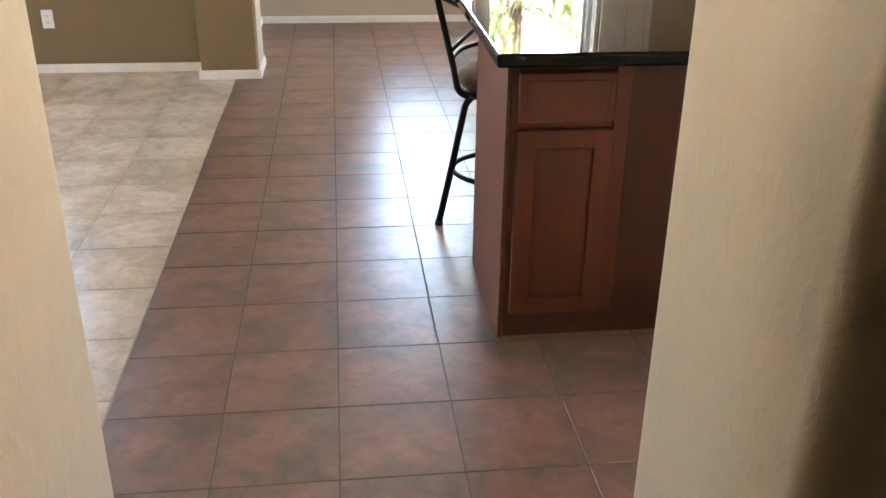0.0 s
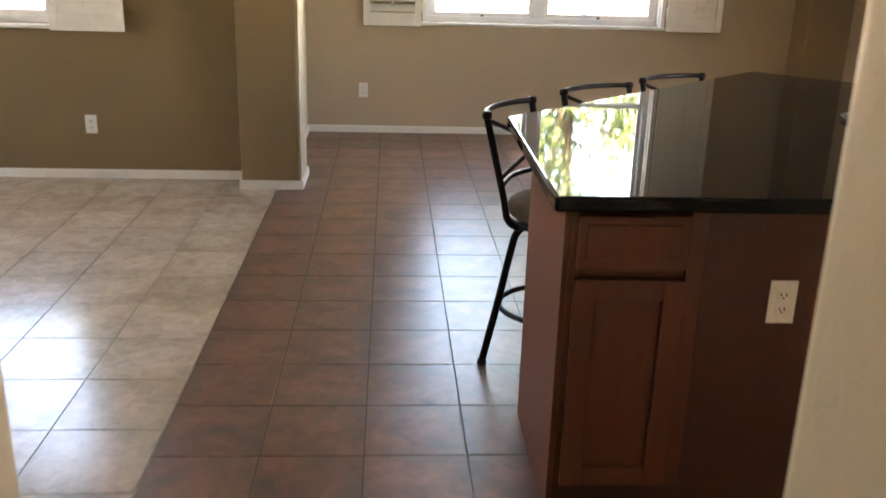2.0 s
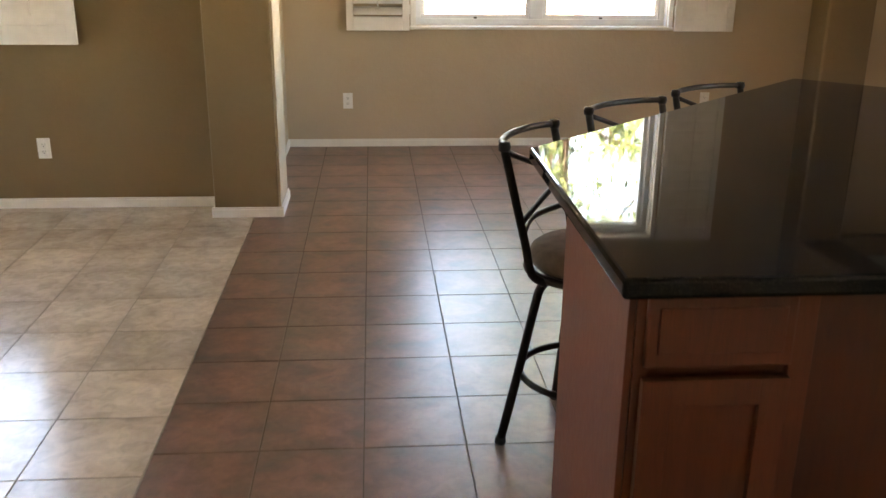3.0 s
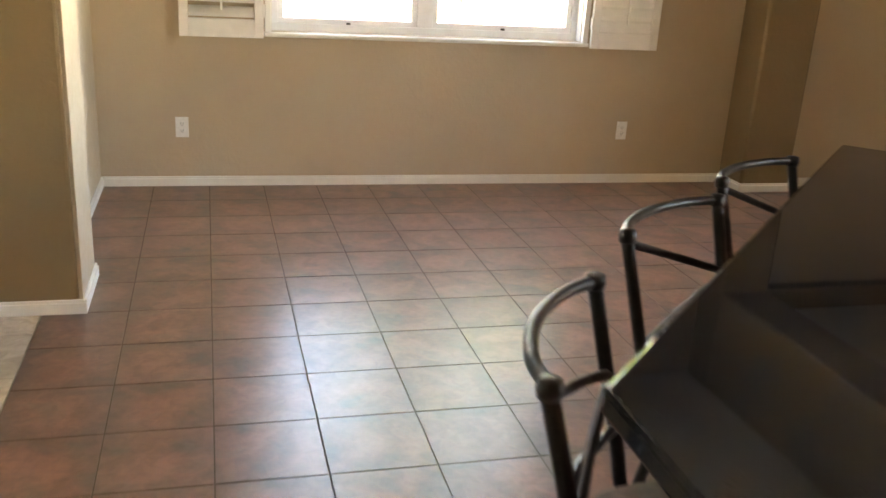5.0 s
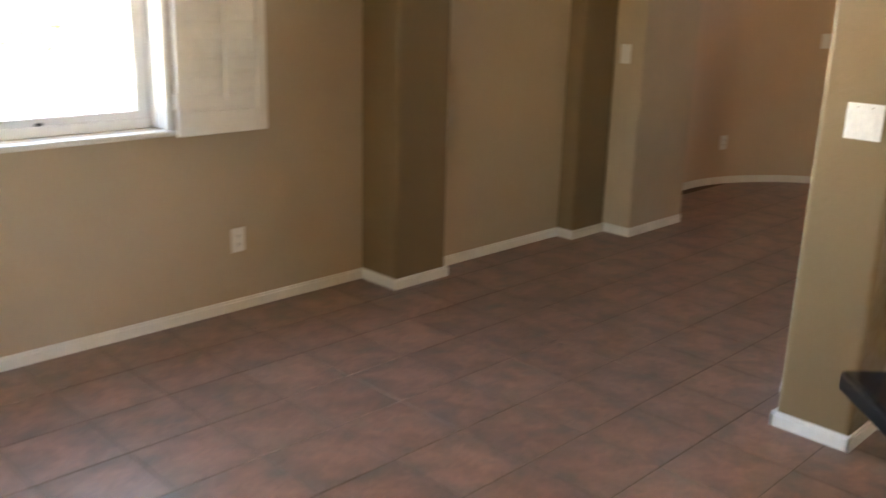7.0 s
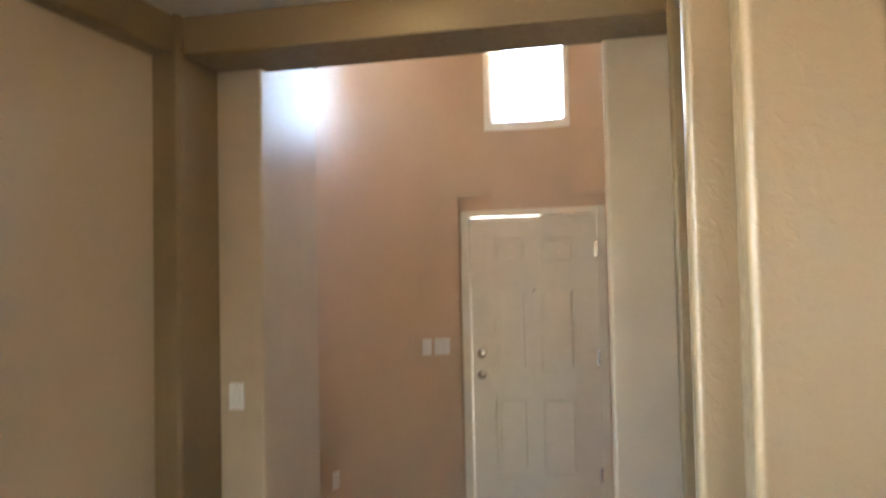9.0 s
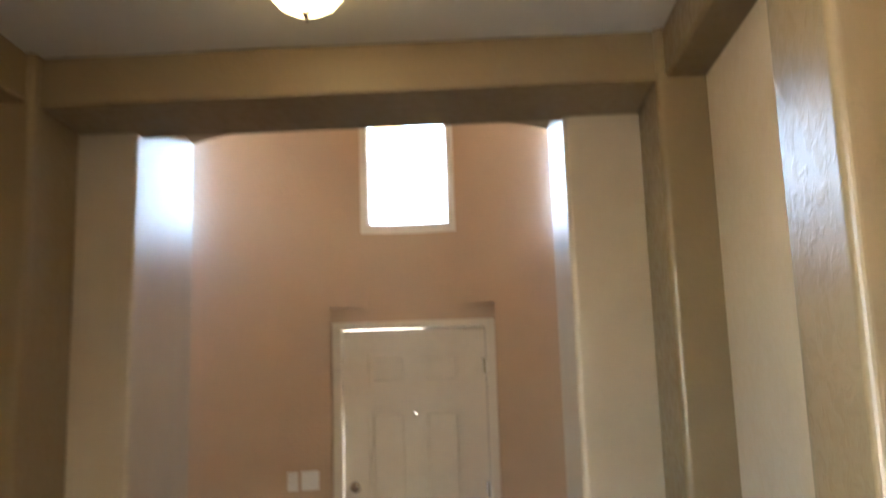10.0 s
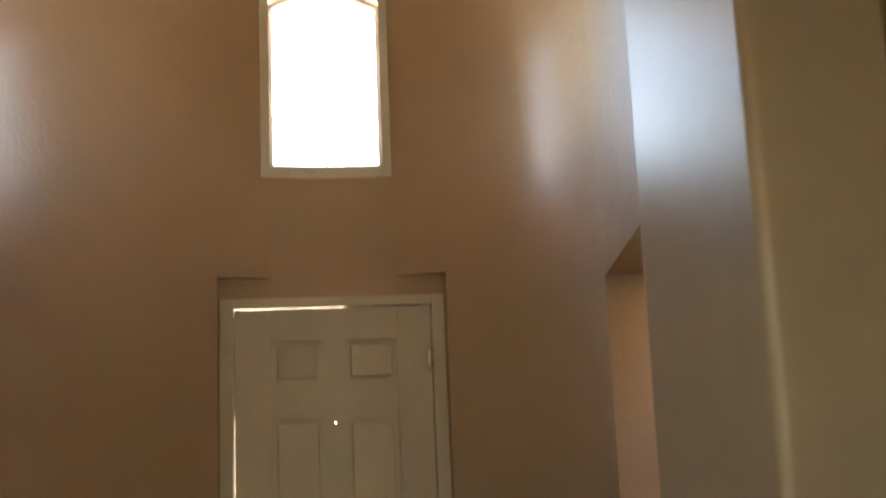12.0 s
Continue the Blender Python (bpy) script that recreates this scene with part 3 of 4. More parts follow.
def shutter(x0, x1, z0, z1, y, tilt, label):
    """A plantation shutter panel, folded flat before the wall."""
    s = thing("window_shutter", label, "shutter", group="plantation shutters")
    st, rail, d = 0.05, 0.10, 0.028
    for a, b in ((x0, x0 + st), (x1 - st, x1)):
        part("stile", boxes((a, b, y, y + d, z0, z1), bevel=0.003), shutter_white, s)
    for a, b in ((z0, z0 + rail), (z1 - rail, z1)):
        part("rail", boxes((x0 + st, x1 - st, y + 0.001, y + d - 0.001, a, b), bevel=0.003), shutter_white, s)
    n = int((z1 - z0 - 2 * rail) / 0.078)
    pitch = (z1 - z0 - 2 * rail) / n
    slat = bmesh.new()
    prof = [(-0.043, 0.0), (-0.02, 0.0045), (0.02, 0.0045), (0.043, 0.0), (0.02, -0.0045), (-0.02, -0.0045)]
    a = radians(tilt)
    ends = []
    for x in (x0 + st + 0.002, x1 - st - 0.002):
        ends.append([slat.verts.new((x, u * math.cos(a) - v * math.sin(a), u * math.sin(a) + v * math.cos(a))) for u, v in prof])
    for j in range(6):
        slat.faces.new((ends[0][j], ends[0][(j + 1) % 6], ends[1][(j + 1) % 6], ends[1][j]))
    slat.faces.new(ends[0][::-1])
    slat.faces.new(ends[1])
    first = part("louver", slat, shutter_white, s)
    first.location = (0, y + d / 2, z0 + rail + pitch / 2)
    for i in range(1, n):
        o = new("louver", first.data)
        o.parent = s
        o.location = (0, y + d / 2, z0 + rail + pitch * (i + 0.5))
    xm = (x0 + x1) / 2
    part("tilt_rod", boxes((xm - 0.006, xm + 0.006, y - 0.030, y - 0.018, z0 + rail + 0.05, z1 - rail - 0.05), bevel=0.002), shutter_white, s)
    for z in (z0 + 0.15, z1 - 0.15):
        xe = x1 if x0 < WX0 and y > 5 else x0
        part("hinge", boxes((xe - 0.006, xe + 0.006, y - 0.002, y + d + 0.002, z - 0.035, z + 0.035), bevel=0.002), shutter_white, s)
    return s


shutter(-0.14, 0.316, 0.868, 2.63, 5.875, 38, "white louvered window shutter folded open with tilted slats")
shutter(2.294, 2.742, 0.868, 2.63, 5.885, 85, "white louvered window shutter folded open with closed slats")
shutter(-1.965, -1.53, 0.93, 2.28, 4.20, 85, "white louvered window shutter folded open before a brown wall")


# ---- front door and its window ----
door = tagged(new("door_1"), "cream six-panel front door, closed, with nickel hardware", "door", kind="structure")
DX = FX + 0.02     # room side of the leaf
yc = (SY0 + SY1) / 2
bm = bmesh.new()
box(bm, FX - 0.016, FX - 0.001, SY0 - 0.066, SY0 - 0.006, 0, SZ + 0.052, 0.003)
box(bm, FX - 0.016, FX - 0.001, SY1 + 0.006, SY1 + 0.066, 0, SZ + 0.052, 0.003)
box(bm, FX - 0.016, FX - 0.001, SY0 - 0.006, SY1 + 0.006, SZ + 0.006, SZ + 0.052, 0.003)
part("casing", bm, door_paint, door)
part("jamb", boxes((FX, FX + 0.16, SY0 - 0.029, SY0 - 0.003, 0, SZ + 0.004), (FX, FX + 0.16, SY1 + 0.0035, SY1 + 0.029, 0, SZ + 0.004), (FX, FX + 0.16, SY0 - 0.029, SY1 + 0.029, SZ + 0.005, SZ + 0.029)), door_paint, door)
# unseen strips added to block daylight along parts of the door gap
part("weather_stop", boxes((DX + 0.046, DX + 0.06, SY0 - 0.004, SY0 + 0.012, 0.02, SZ), (DX + 0.046, DX + 0.06, yc - 0.05, SY0 + 0.012, SZ - 0.02, SZ + 0.005), (DX + 0.046, DX + 0.06, SY1 - 0.012, SY1 + 0.007, 1.62, SZ - 0.03)), slot_dark, door)
part("threshold", boxes((FX - 0.02, FX + 0.14, SY0 - 0.002, SY1 + 0.004, 0.001, 0.018), bevel=0.004), nickel, door)
# leaf: two stiles, centre stiles, rails and six raised panels
S, M, T = 0.165, 0.10, 0.042
rows = ((0.24, 0.80), (0.98, 1.595), (1.755, 1.96))
leafbm = bmesh.new()
Z1 = SZ + 0.001
box(leafbm, DX, DX + T, SY0, SY0 + S, 0.02, Z1, 0.0015)
box(leafbm, DX, DX + T, SY1 - S, SY1, 0.02, Z1, 0.0015)
edges = [0.02, *[v for r in rows for v in r], Z1]
for lo, hi in zip(edges[0::2], edges[1::2]):
    box(leafbm, DX, DX + T, SY0 + S, SY1 - S, lo, hi)
HOLE = 1.572
for lo, hi in rows:
    if lo < HOLE < hi:
        for a, b, c, d in ((yc - M / 2, yc + M / 2, lo, HOLE - 0.003), (yc - M / 2, yc + M / 2, HOLE + 0.003, hi), (yc - M / 2, yc - 0.003, HOLE - 0.003, HOLE + 0.003), (yc + 0.003, yc + M / 2, HOLE - 0.003, HOLE + 0.003)):
            box(leafbm, DX, DX + T, a, b, c, d)
    else:
        box(leafbm, DX, DX + T, yc - M / 2, yc + M / 2, lo, hi)
slab = part("leaf", leafbm, door_paint, door)
for lo, hi in rows:
    for a, b in ((SY0 + S, yc - M / 2), (yc + M / 2, SY1 - S)):
        pb = bmesh.new()
        box(pb, DX + 0.024, DX + T - 0.004, a, b, lo, hi)
        box(pb, DX + 0.006, DX + 0.027, a + 0.026, b - 0.026, lo + 0.026, hi - 0.026, 0.014)
        part("door_panel", pb, door_paint, slab)
bm = bmesh.new()
tube(bm, [(DX - 0.001, yc + 0.007 * math.cos(a), HOLE + 0.007 * math.sin(a)) for a in [i * math.pi / 8 for i in range(16)]], 0.003, 6, closed=True)
part("peephole", bm, nickel, slab, "nickel peephole ring")
KY = SY1 - 0.07
bm = bmesh.new()
lathe(bm, [(0.032, 0), (0.034, -0.008), (0.030, -0.012), (0.012, -0.016), (0.011, -0.032), (0.022, -0.038), (0.028, -0.050), (0.026, -0.062), (0.014, -0.068), (0, -0.069)], 24, (DX, KY, 0.96), "x")
part("knob", bm, nickel, door, "satin nickel round knob")
bm = bmesh.new()
lathe(bm, [(0.034, 0), (0.035, -0.010), (0.026, -0.018), (0, -0.019)], 24, (DX, KY, 1.115), "x")
box(bm, DX - 0.036, DX - 0.016, KY - 0.005, KY + 0.005, 1.098, 1.132, 0.002)
part("deadbolt", bm, nickel, door, "satin nickel deadbolt turn")
for z in (0.25, 1.08, 1.86):
    bm = bmesh.new()
    lathe(bm, [(0.0065, -0.05), (0.0065, 0.05)], 10, (DX - 0.006, SY0 - 0.003, z))
    box(bm, DX - 0.002, DX + 0.001, SY0 - 0.02, SY0 + 0.02, z - 0.05, z + 0.05)
    part("hinge", bm, nickel, door, "nickel door hinge")

entry_win = tagged(new("window_3"), "arched white transom window above the front door", "window", kind="structure")
bm = bmesh.new()
t = 0.042 / CR * 57.3
ring(bm, WIN_A0 - t, WIN_A0, WIN_Z0 - 0.05, WIN_SPRING, CR - 0.008, CR + 0.02)
ring(bm, WIN_A1, WIN_A1 + t, WIN_Z0 - 0.05, WIN_SPRING, CR - 0.008, CR + 0.02)
ring(bm, WIN_A0, WIN_A1, WIN_Z0 - 0.05, WIN_Z0, CR - 0.008, CR + 0.02)
mid_a = (WIN_A0 + WIN_A1) / 2


def arch_out(d):
    u = (d - mid_a) / ((WIN_A1 - WIN_A0) / 2 + t)
    return WIN_SPRING + 0.045 + WIN_RISE * (1 - min(1.0, u * u))


ring(bm, WIN_A0, WIN_A1, arch, arch_out, CR - 0.008, CR + 0.02, 1.0)
ring(bm, WIN_A0 - t, WIN_A0, WIN_SPRING, arch_out, CR - 0.008, CR + 0.02, 1.0)
ring(bm, WIN_A1, WIN_A1 + t, WIN_SPRING, arch_out, CR - 0.008, CR + 0.02, 1.0)
part("casing", bm, trim_white, entry_win)
bm = bmesh.new()
ring(bm, WIN_A0, WIN_A0 + 1.3, WIN_Z0, WIN_SPRING, CR + 0.07, CR + 0.11)
ring(bm, WIN_A1 - 1.3, WIN_A1, WIN_Z0, WIN_SPRING, CR + 0.07, CR + 0.11)
ring(bm, WIN_A0 + 1.3, WIN_A1 - 1.3, WIN_Z0, WIN_Z0 + 0.03, CR + 0.07, CR + 0.11)
ring(bm, WIN_A0, WIN_A1, lambda d: arch(d) - 0.03, arch, CR + 0.07, CR + 0.11, 1.0)
part("window_frame", bm, vinyl_white, entry_win)
bm = bmesh.new()
ring(bm, mid_a - 0.13, mid_a + 0.13, WIN_Z0 + 0.03, WIN_SPRING + 0.08, CR + 0.088, CR + 0.094)
ring(bm, WIN_A0 + 1.3, WIN_A1 - 1.3, 3.075, 3.081, CR + 0.088, CR + 0.094)
part("grille_bar", bm, vinyl_white, entry_win)
bm = bmesh.new()
ring(bm, WIN_A0 + 1.0, WIN_A1 - 1.0, WIN_Z0 + 0.02, lambda d: arch(d) - 0.02, CR + 0.098, CR + 0.102, 1.0)
pane = part("pane", bm, glass, entry_win)
pane.visible_shadow = False

# door in the kitchen wall
kd = tagged(new("door_2"), "white panelled interior door in the kitchen wall, closed", "door", kind="structure")
part("casing", boxes((3.645, 3.659, 3.165, 3.235, 0, 2.13), (3.645, 3.659, 2.325, 2.395, 0, 2.13), (3.645, 3.659, 2.395, 3.165, 2.06, 2.13), bevel=0.004), trim_white, kd)
part("leaf", boxes((3.69, 3.73, 2.405, 3.155, 0.01, 2.05), bevel=0.002), trim_white, kd)
for a, b in ((2.50, 2.74), (2.82, 3.06)):
    for lo, hi in ((0.25, 0.95), (1.1, 1.9)):
        part("door_panel", boxes((3.683, 3.692, a, b, lo, hi), bevel=0.004), trim_white, kd)


# ---- switches and outlets ----
def wall_plate(name, m, gangs, kind, label):
    """A cover plate whose local y faces the room."""
    p = thing(name, label, "outlet" if kind == "outlet" else "light switch", m, "wall plates")
    w = 0.072 + 0.046 * (gangs - 1)
    part("cover_plate", boxes((-w / 2, w / 2, 0.0005, 0.006, -0.0585, 0.0585), bevel=0.0025), plastic_white, p)
    for g in range(gangs):
        x = (g - (gangs - 1) / 2) * 0.046
        if kind == "outlet":
            for z in (-0.0195, 0.0195):
                part("socket", boxes((x - 0.016, x + 0.016, 0.005, 0.0085, z - 0.0135, z + 0.0135), bevel=0.003), plastic_white, p)
                for dx in (-0.0065, 0.0065):
                    part("slot", boxes((x + dx - 0.0014, x + dx + 0.0014, 0.0082, 0.009, z - 0.002, z + 0.0065)), slot_dark, p)
                part("slot", boxes((x - 0.0025, x + 0.0025, 0.0082, 0.009, z - 0.0095, z - 0.005)), slot_dark, p)
        else:
            part("rocker", boxes((x - 0.0165, x + 0.0165, 0.005, 0.0095, -0.033, 0.033), bevel=0.002), plastic_white, p)
            part("screw", boxes((x - 0.002, x + 0.002, 0.0058, 0.0068, 0.044, 0.048)), nickel, p)
    return p


def facing(x, y, z, rz):
    return pose(x, y, z, 0, 0, rz)


wall_plate("wall_outlet", facing(-0.144, 5.954, 0.347, 180), 1, "outlet", "white duplex outlet on a tan wall")
wall_plate("wall_outlet", facing(2.60, 5.954, 0.347, 180), 1, "outlet", "white duplex outlet on a tan wall")
wall_plate("wall_outlet", facing(-1.81, 4.31, 0.347, 180), 1, "outlet", "white duplex outlet on an olive brown wall")
wall_plate("light_switch", facing(5.215, 5.63, 1.15, 90), 1, "switch", "single white rocker switch on a tan wall end")
wall_plate("light_switch", facing(3.40, 3.487, 1.135, 90), 2, "switch", "double white rocker switch on a tan pier")


def on_ring(deg, z, gangs, kind, name, label):
    a = radians(deg)
    r = CR * math.cos(radians(1.0)) - 0.001
    return wall_plate(name, facing(CX + r * math.cos(a), CY + r * math.sin(a), z, deg + 90), gangs, kind, label)


on_ring(36.2, 1.178, 1, "switch", "light_switch", "single white rocker switch on a curved wall")
on_ring(31.0, 1.178, 2, "switch", "light_switch", "double white rocker switch on a curved wall")
on_ring(72.5, 0.347, 1, "outlet", "wall_outlet", "white duplex outlet low on a curved wall")

# unseen windows in the side walls, added to light the living room and the kitchen


def side_window(name, x, y0, y1, z0, z1, label):
    w = tagged(new(name), label, "window", kind="structure")
    f, ym = 0.045, (y0 + y1) / 2
    part("window_frame", boxes((x - 0.07, x, y0 + 0.001, y1 - 0.001, z1 - f, z1 - 0.001), (x - 0.07, x, y0 + 0.001, y1 - 0.001, z0 + 0.001, z0 + f), (x - 0.07, x, y0 + 0.001, y0 + f, z0 + f, z1 - f), (x - 0.07, x, y1 - f, y1 - 0.001, z0 + f, z1 - f), bevel=0.004), vinyl_white, w)
    for a, b, dx in ((y0 + f, ym + 0.03, 0.0), (ym - 0.03, y1 - f, 0.03)):
        s = 0.05
        part("sash", boxes((x - 0.06 + dx, x - 0.035 + dx, a, a + s, z0 + f, z1 - f), (x - 0.06 + dx, x - 0.035 + dx, b - s, b, z0 + f, z1 - f), (x - 0.06 + dx, x - 0.035 + dx, a + s, b - s, z0 + f, z0 + f + s), (x - 0.06 + dx, x - 0.035 + dx, a + s, b - s, z1 - f - s, z1 - f), bevel=0.003), vinyl_white, w)
        pane = part("pane", boxes((x - 0.05 + dx, x - 0.046 + dx, a + s - 0.004, b - s + 0.004, z0 + f + s - 0.004, z1 - f - s + 0.004)), glass, w)
        pane.visible_shadow = False
    return w


# unseen; placed to suit the daylight on west-facing faces
side_window("unseen_window_4", -5.03, 1.6, 2.6, 0.95, 2.05, "unseen white vinyl window in the living room west wall")
# unseen; added to brighten the north wall and the floor
side_window("unseen_window_5", 3.79, 0.35, 2.25, 0.95, 2.20, "unseen white vinyl window added in the kitchen wall for light")

# ---- kitchen island ----
CT, TH = 0.93, 0.038
island = thing("kitchen_island", "cherry-stained wooden kitchen island with drawer, door and plain panels", "kitchen island")
body = bmesh.new()
prism(body, [(0.515, 0.665), (1.80, 0.665), (2.45, 1.25), (2.45, 2.10), (2.17, 2.40), (1.96, 2.61), (0.515, 1.165)], 0.0, CT - TH - 0.001)
part("body", body, cherry, island)
part("side_panel", boxes((0.500, 0.514, 0.645, 1.195, 0.0, CT - TH - 0.002), bevel=0.002), cherry, island, "reddish cherry end panel")
part("toe_kick", boxes((0.517, 1.795, 0.657, 0.664, 0.0, 0.085)), cherry_dark, island)
# face frame, drawer and door on the side towards the doorway
part("face_frame", boxes((0.515, 0.545, 0.645, 0.664, 0.085, CT - TH - 0.002), (0.545, 0.815, 0.645, 0.664, 0.862, CT - TH - 0.002), (0.545, 0.815, 0.657, 0.664, 0.68, 0.72), (0.545, 0.815, 0.645, 0.664, 0.085, 0.10), (0.815, 0.86, 0.645, 0.664, 0.085, CT - TH - 0.002), bevel=0.0015), cherry, island)
part("plain_panel", boxes((0.861, 1.795, 0.650, 0.664, 0.088, CT - TH - 0.003), bevel=0.0015), cherry_panel, island, "darker cherry panel")
bm = boxes((0.531, 0.812, 0.624, 0.644, 0.708, 0.850), bevel=0.006)
box(bm, 0.552, 0.791, 0.620, 0.626, 0.737, 0.829, 0.003)
part("drawer_front", bm, cherry, island)
cab = part("cabinet_door", boxes((0.531, 0.586, 0.622, 0.644, 0.094, 0.684), (0.757, 0.812, 0.622, 0.644, 0.094, 0.684), (0.585, 0.758, 0.6225, 0.644, 0.629, 0.6835), (0.585, 0.758, 0.6225, 0.644, 0.0945, 0.149), bevel=0.002), cherry, island)
part("door_panel", boxes((0.580, 0.763, 0.637, 0.642, 0.143, 0.635), bevel=0.001), cherry, cab)
# support panel under the far end of the overhang
bm = bmesh.new()
box(bm, -0.011, 0.011, -0.30, 0.02, 0.0, CT - TH - 0.002, 0.002)
m = pose(1.735, 2.735, 0, 0, 0, 45)
bm.transform(m)
part("end_panel", bm, cherry, island, "reddish cherry end panel")

top = bmesh.new()
prism(top, [(0.445, 0.505), (1.90, 0.505), (2.56, 1.15), (2.56, 2.16), (1.825, 2.895), (0.462, 1.532)], CT - TH, CT, 0.009)
worktop = tagged(finish("worktop", top, granite), "polished black granite worktop with eased edge on the island", "worktop")
wall_plate("island_outlet", facing(1.075, 0.6495, 0.62, 180), 1, "outlet", "white duplex outlet on the dark island panel")

# tray with a wrapped package
tx, ty = 1.767, 1.54
tray = thing("serving_tray", "dark brown round tray with a tapered rim on the granite", "tray", pose(tx, ty, CT))
bm = bmesh.new()
lathe(bm, [(0, 0.0), (0.088, 0.0), (0.120, 0.006), (0.140, 0.011), (0.141, 0.013), (0.118, 0.014), (0, 0.013)], 40)
part("plate", bm, bronze, tray)
bm = bmesh.new()
tube(bm, [(0.138 * math.cos(a), 0.138 * math.sin(a), 0.0135) for a in [i * math.pi / 20 for i in range(40)]], 0.0022, 6, closed=True)
part("rim", bm, bronze, tray)
package = thing("wrapped_package", "crumpled clear plastic wrap over a dark package on a tray", "package", pose(tx, ty, CT + 0.0138))
rng = random.Random(12)
bm = bmesh.new()
lathe(bm, [(0, 0.0), (0.100, 0.0), (0.113, 0.012), (0.111, 0.04), (0.106, 0.075), (0.103, 0.11), (0.098, 0.14), (0.092, 0.17), (0.078, 0.195), (0.040, 0.212), (0, 0.216)], 26)
for v in bm.verts:
    if 0.004 < v.co.z < 0.214:
        v.co *= rng.uniform(0.90, 1.05)
for f in bm.faces:
    f.smooth = False
part("wrap", bm, clear_plastic, package, "crumpled clear plastic wrap")
bm = bmesh.new()
lathe(bm, [(0, 0.004), (0.078, 0.004), (0.082, 0.012), (0.078, 0.14), (0.070, 0.152), (0, 0.156)], 28)
part("content", bm, dark_content, package, "dark blue-grey package")


# ---- bar stools ----
def bar_stool(x, y, turn, base_turn, label):
    """A swivel stool; local y points to the counter, the back stands at -y."""
    s = thing("bar_stool", label, "bar stool", pose(x, y, 0, 0, 0, turn), "stools at the island")
    bm = bmesh.new()
    lathe(bm, [(0, 0.572), (0.168, 0.572), (0.176, 0.584), (0.179, 0.600), (0.173, 0.618), (0.157, 0.630), (0.10, 0.637), (0, 0.639)], 32)
    part("seat", bm, suede, s, "round tan suede seat cushion")
    bm = bmesh.new()
    tube(bm, [(0.183 * math.cos(a), 0.183 * math.sin(a), 0.560) for a in [i * math.pi / 16 for i in range(32)]], 0.0125, 8, closed=True)
    part("seat_ring", bm, iron, s)
    bm = bmesh.new()
    lathe(bm, [(0.0, 0.525), (0.085, 0.525), (0.09, 0.535), (0.09, 0.555), (0.15, 0.556), (0.15, 0.571), (0, 0.571)], 20)
    part("swivel_plate", bm, iron, s)
    for k in range(4):
        a = radians(45 + 90 * k + base_turn)
        c, d = math.cos(a), math.sin(a)
        bm = bmesh.new()
        tube(bm, [(0.05 * c, 0.05 * d, 0.530), (0.10 * c, 0.10 * d, 0.535), (0.145 * c, 0.145 * d, 0.505), (0.165 * c, 0.165 * d, 0.43), (0.207 * c, 0.207 * d, 0.22), (0.252 * c, 0.252 * d, 0.012)], 0.0135, 10, steps=4)
        leg = part("leg", bm, iron, s)
        bm = bmesh.new()
        lathe(bm, [(0, 0.0), (0.016, 0.0), (0.018, 0.006), (0.016, 0.022), (0, 0.023)], 12, (0.252 * c, 0.252 * d, 0))
        part("foot_cap", bm, slot_dark, leg)
    bm = bmesh.new()
    tube(bm, [(0.192 * math.cos(a), 0.192 * math.sin(a), 0.225) for a in [i * math.pi / 18 for i in range(36)]], 0.0105, 8, closed=True)
    part("foot_ring", bm, iron, s)

    def post(side):
        return [(side * 0.170, -0.070, 0.552), (side * 0.180, -0.112, 0.575), (side * 0.184, -0.133, 0.66), (side * 0.190, -0.166, 0.79), (side * 0.196, -0.200, 0.925)]

    for side in (-1, 1):
        bm = bmesh.new()
        tube(bm, post(side), 0.0125, 10, steps=5)
        lathe(bm, [(0, 0.918), (0.016, 0.920), (0.018, 0.932), (0.015, 0.944), (0, 0.947)], 12, (side * 0.196, -0.200, 0))
        part("back_post", bm, iron, s)
    bm = bmesh.new()
    tube(bm, [(-0.196, -0.200, 0.932), (-0.12, -0.238, 0.932), (0, -0.256, 0.932), (0.12, -0.238, 0.932), (0.196, -0.200, 0.932)], 0.0105, 10, steps=6)
    part("top_rail", bm, iron, s)
    bm = bmesh.new()
    tube(bm, [(-0.185, -0.140, 0.690), (0, -0.180, 0.690), (0.185, -0.140, 0.690)], 0.009, 8, steps=6)
    part("lower_rail", bm, iron, s)
    bm = bmesh.new()
    tube(bm, [(0.195, -0.197, 0.918), (0.0, -0.186, 0.849), (-0.189, -0.162, 0.780)], 0.0085, 8, steps=5)
    part("cross_bar", bm, iron, s)
    bm = bmesh.new()
    tube(bm, [(-0.189, -0.160, 0.772), (0.0, -0.160, 0.742), (0.186, -0.149, 0.716)], 0.0085, 8, steps=5)
    part("cross_bar", bm, iron, s)
    return s


bar_stool(0.667, 1.596, 239, -8, "dark iron swivel bar stool with tan seat at the island corner")
bar_stool(1.031, 2.037, 215.4, -30, "dark iron swivel bar stool with tan suede seat at the island")
bar_stool(1.446, 2.398, 212, -30, "dark iron swivel bar stool at the far end of the island")

# ---- ceiling fixtures ----
flush = thing("ceiling_light", "lit flush ceiling light with bronze rim and alabaster glass bowl", "ceiling light", pose(4.41, 4.757, ZC) @ Matrix.Scale(0.88, 4))
bm = bmesh.new()
lathe(bm, [(0, -0.0005), (0.150, -0.0005), (0.158, -0.008), (0.156, -0.020), (0.146, -0.032), (0.128, -0.038), (0.124, -0.030), (0, -0.028)], 40)
part("rim", bm, bronze, flush, "dark bronze rim")
bm = bmesh.new()
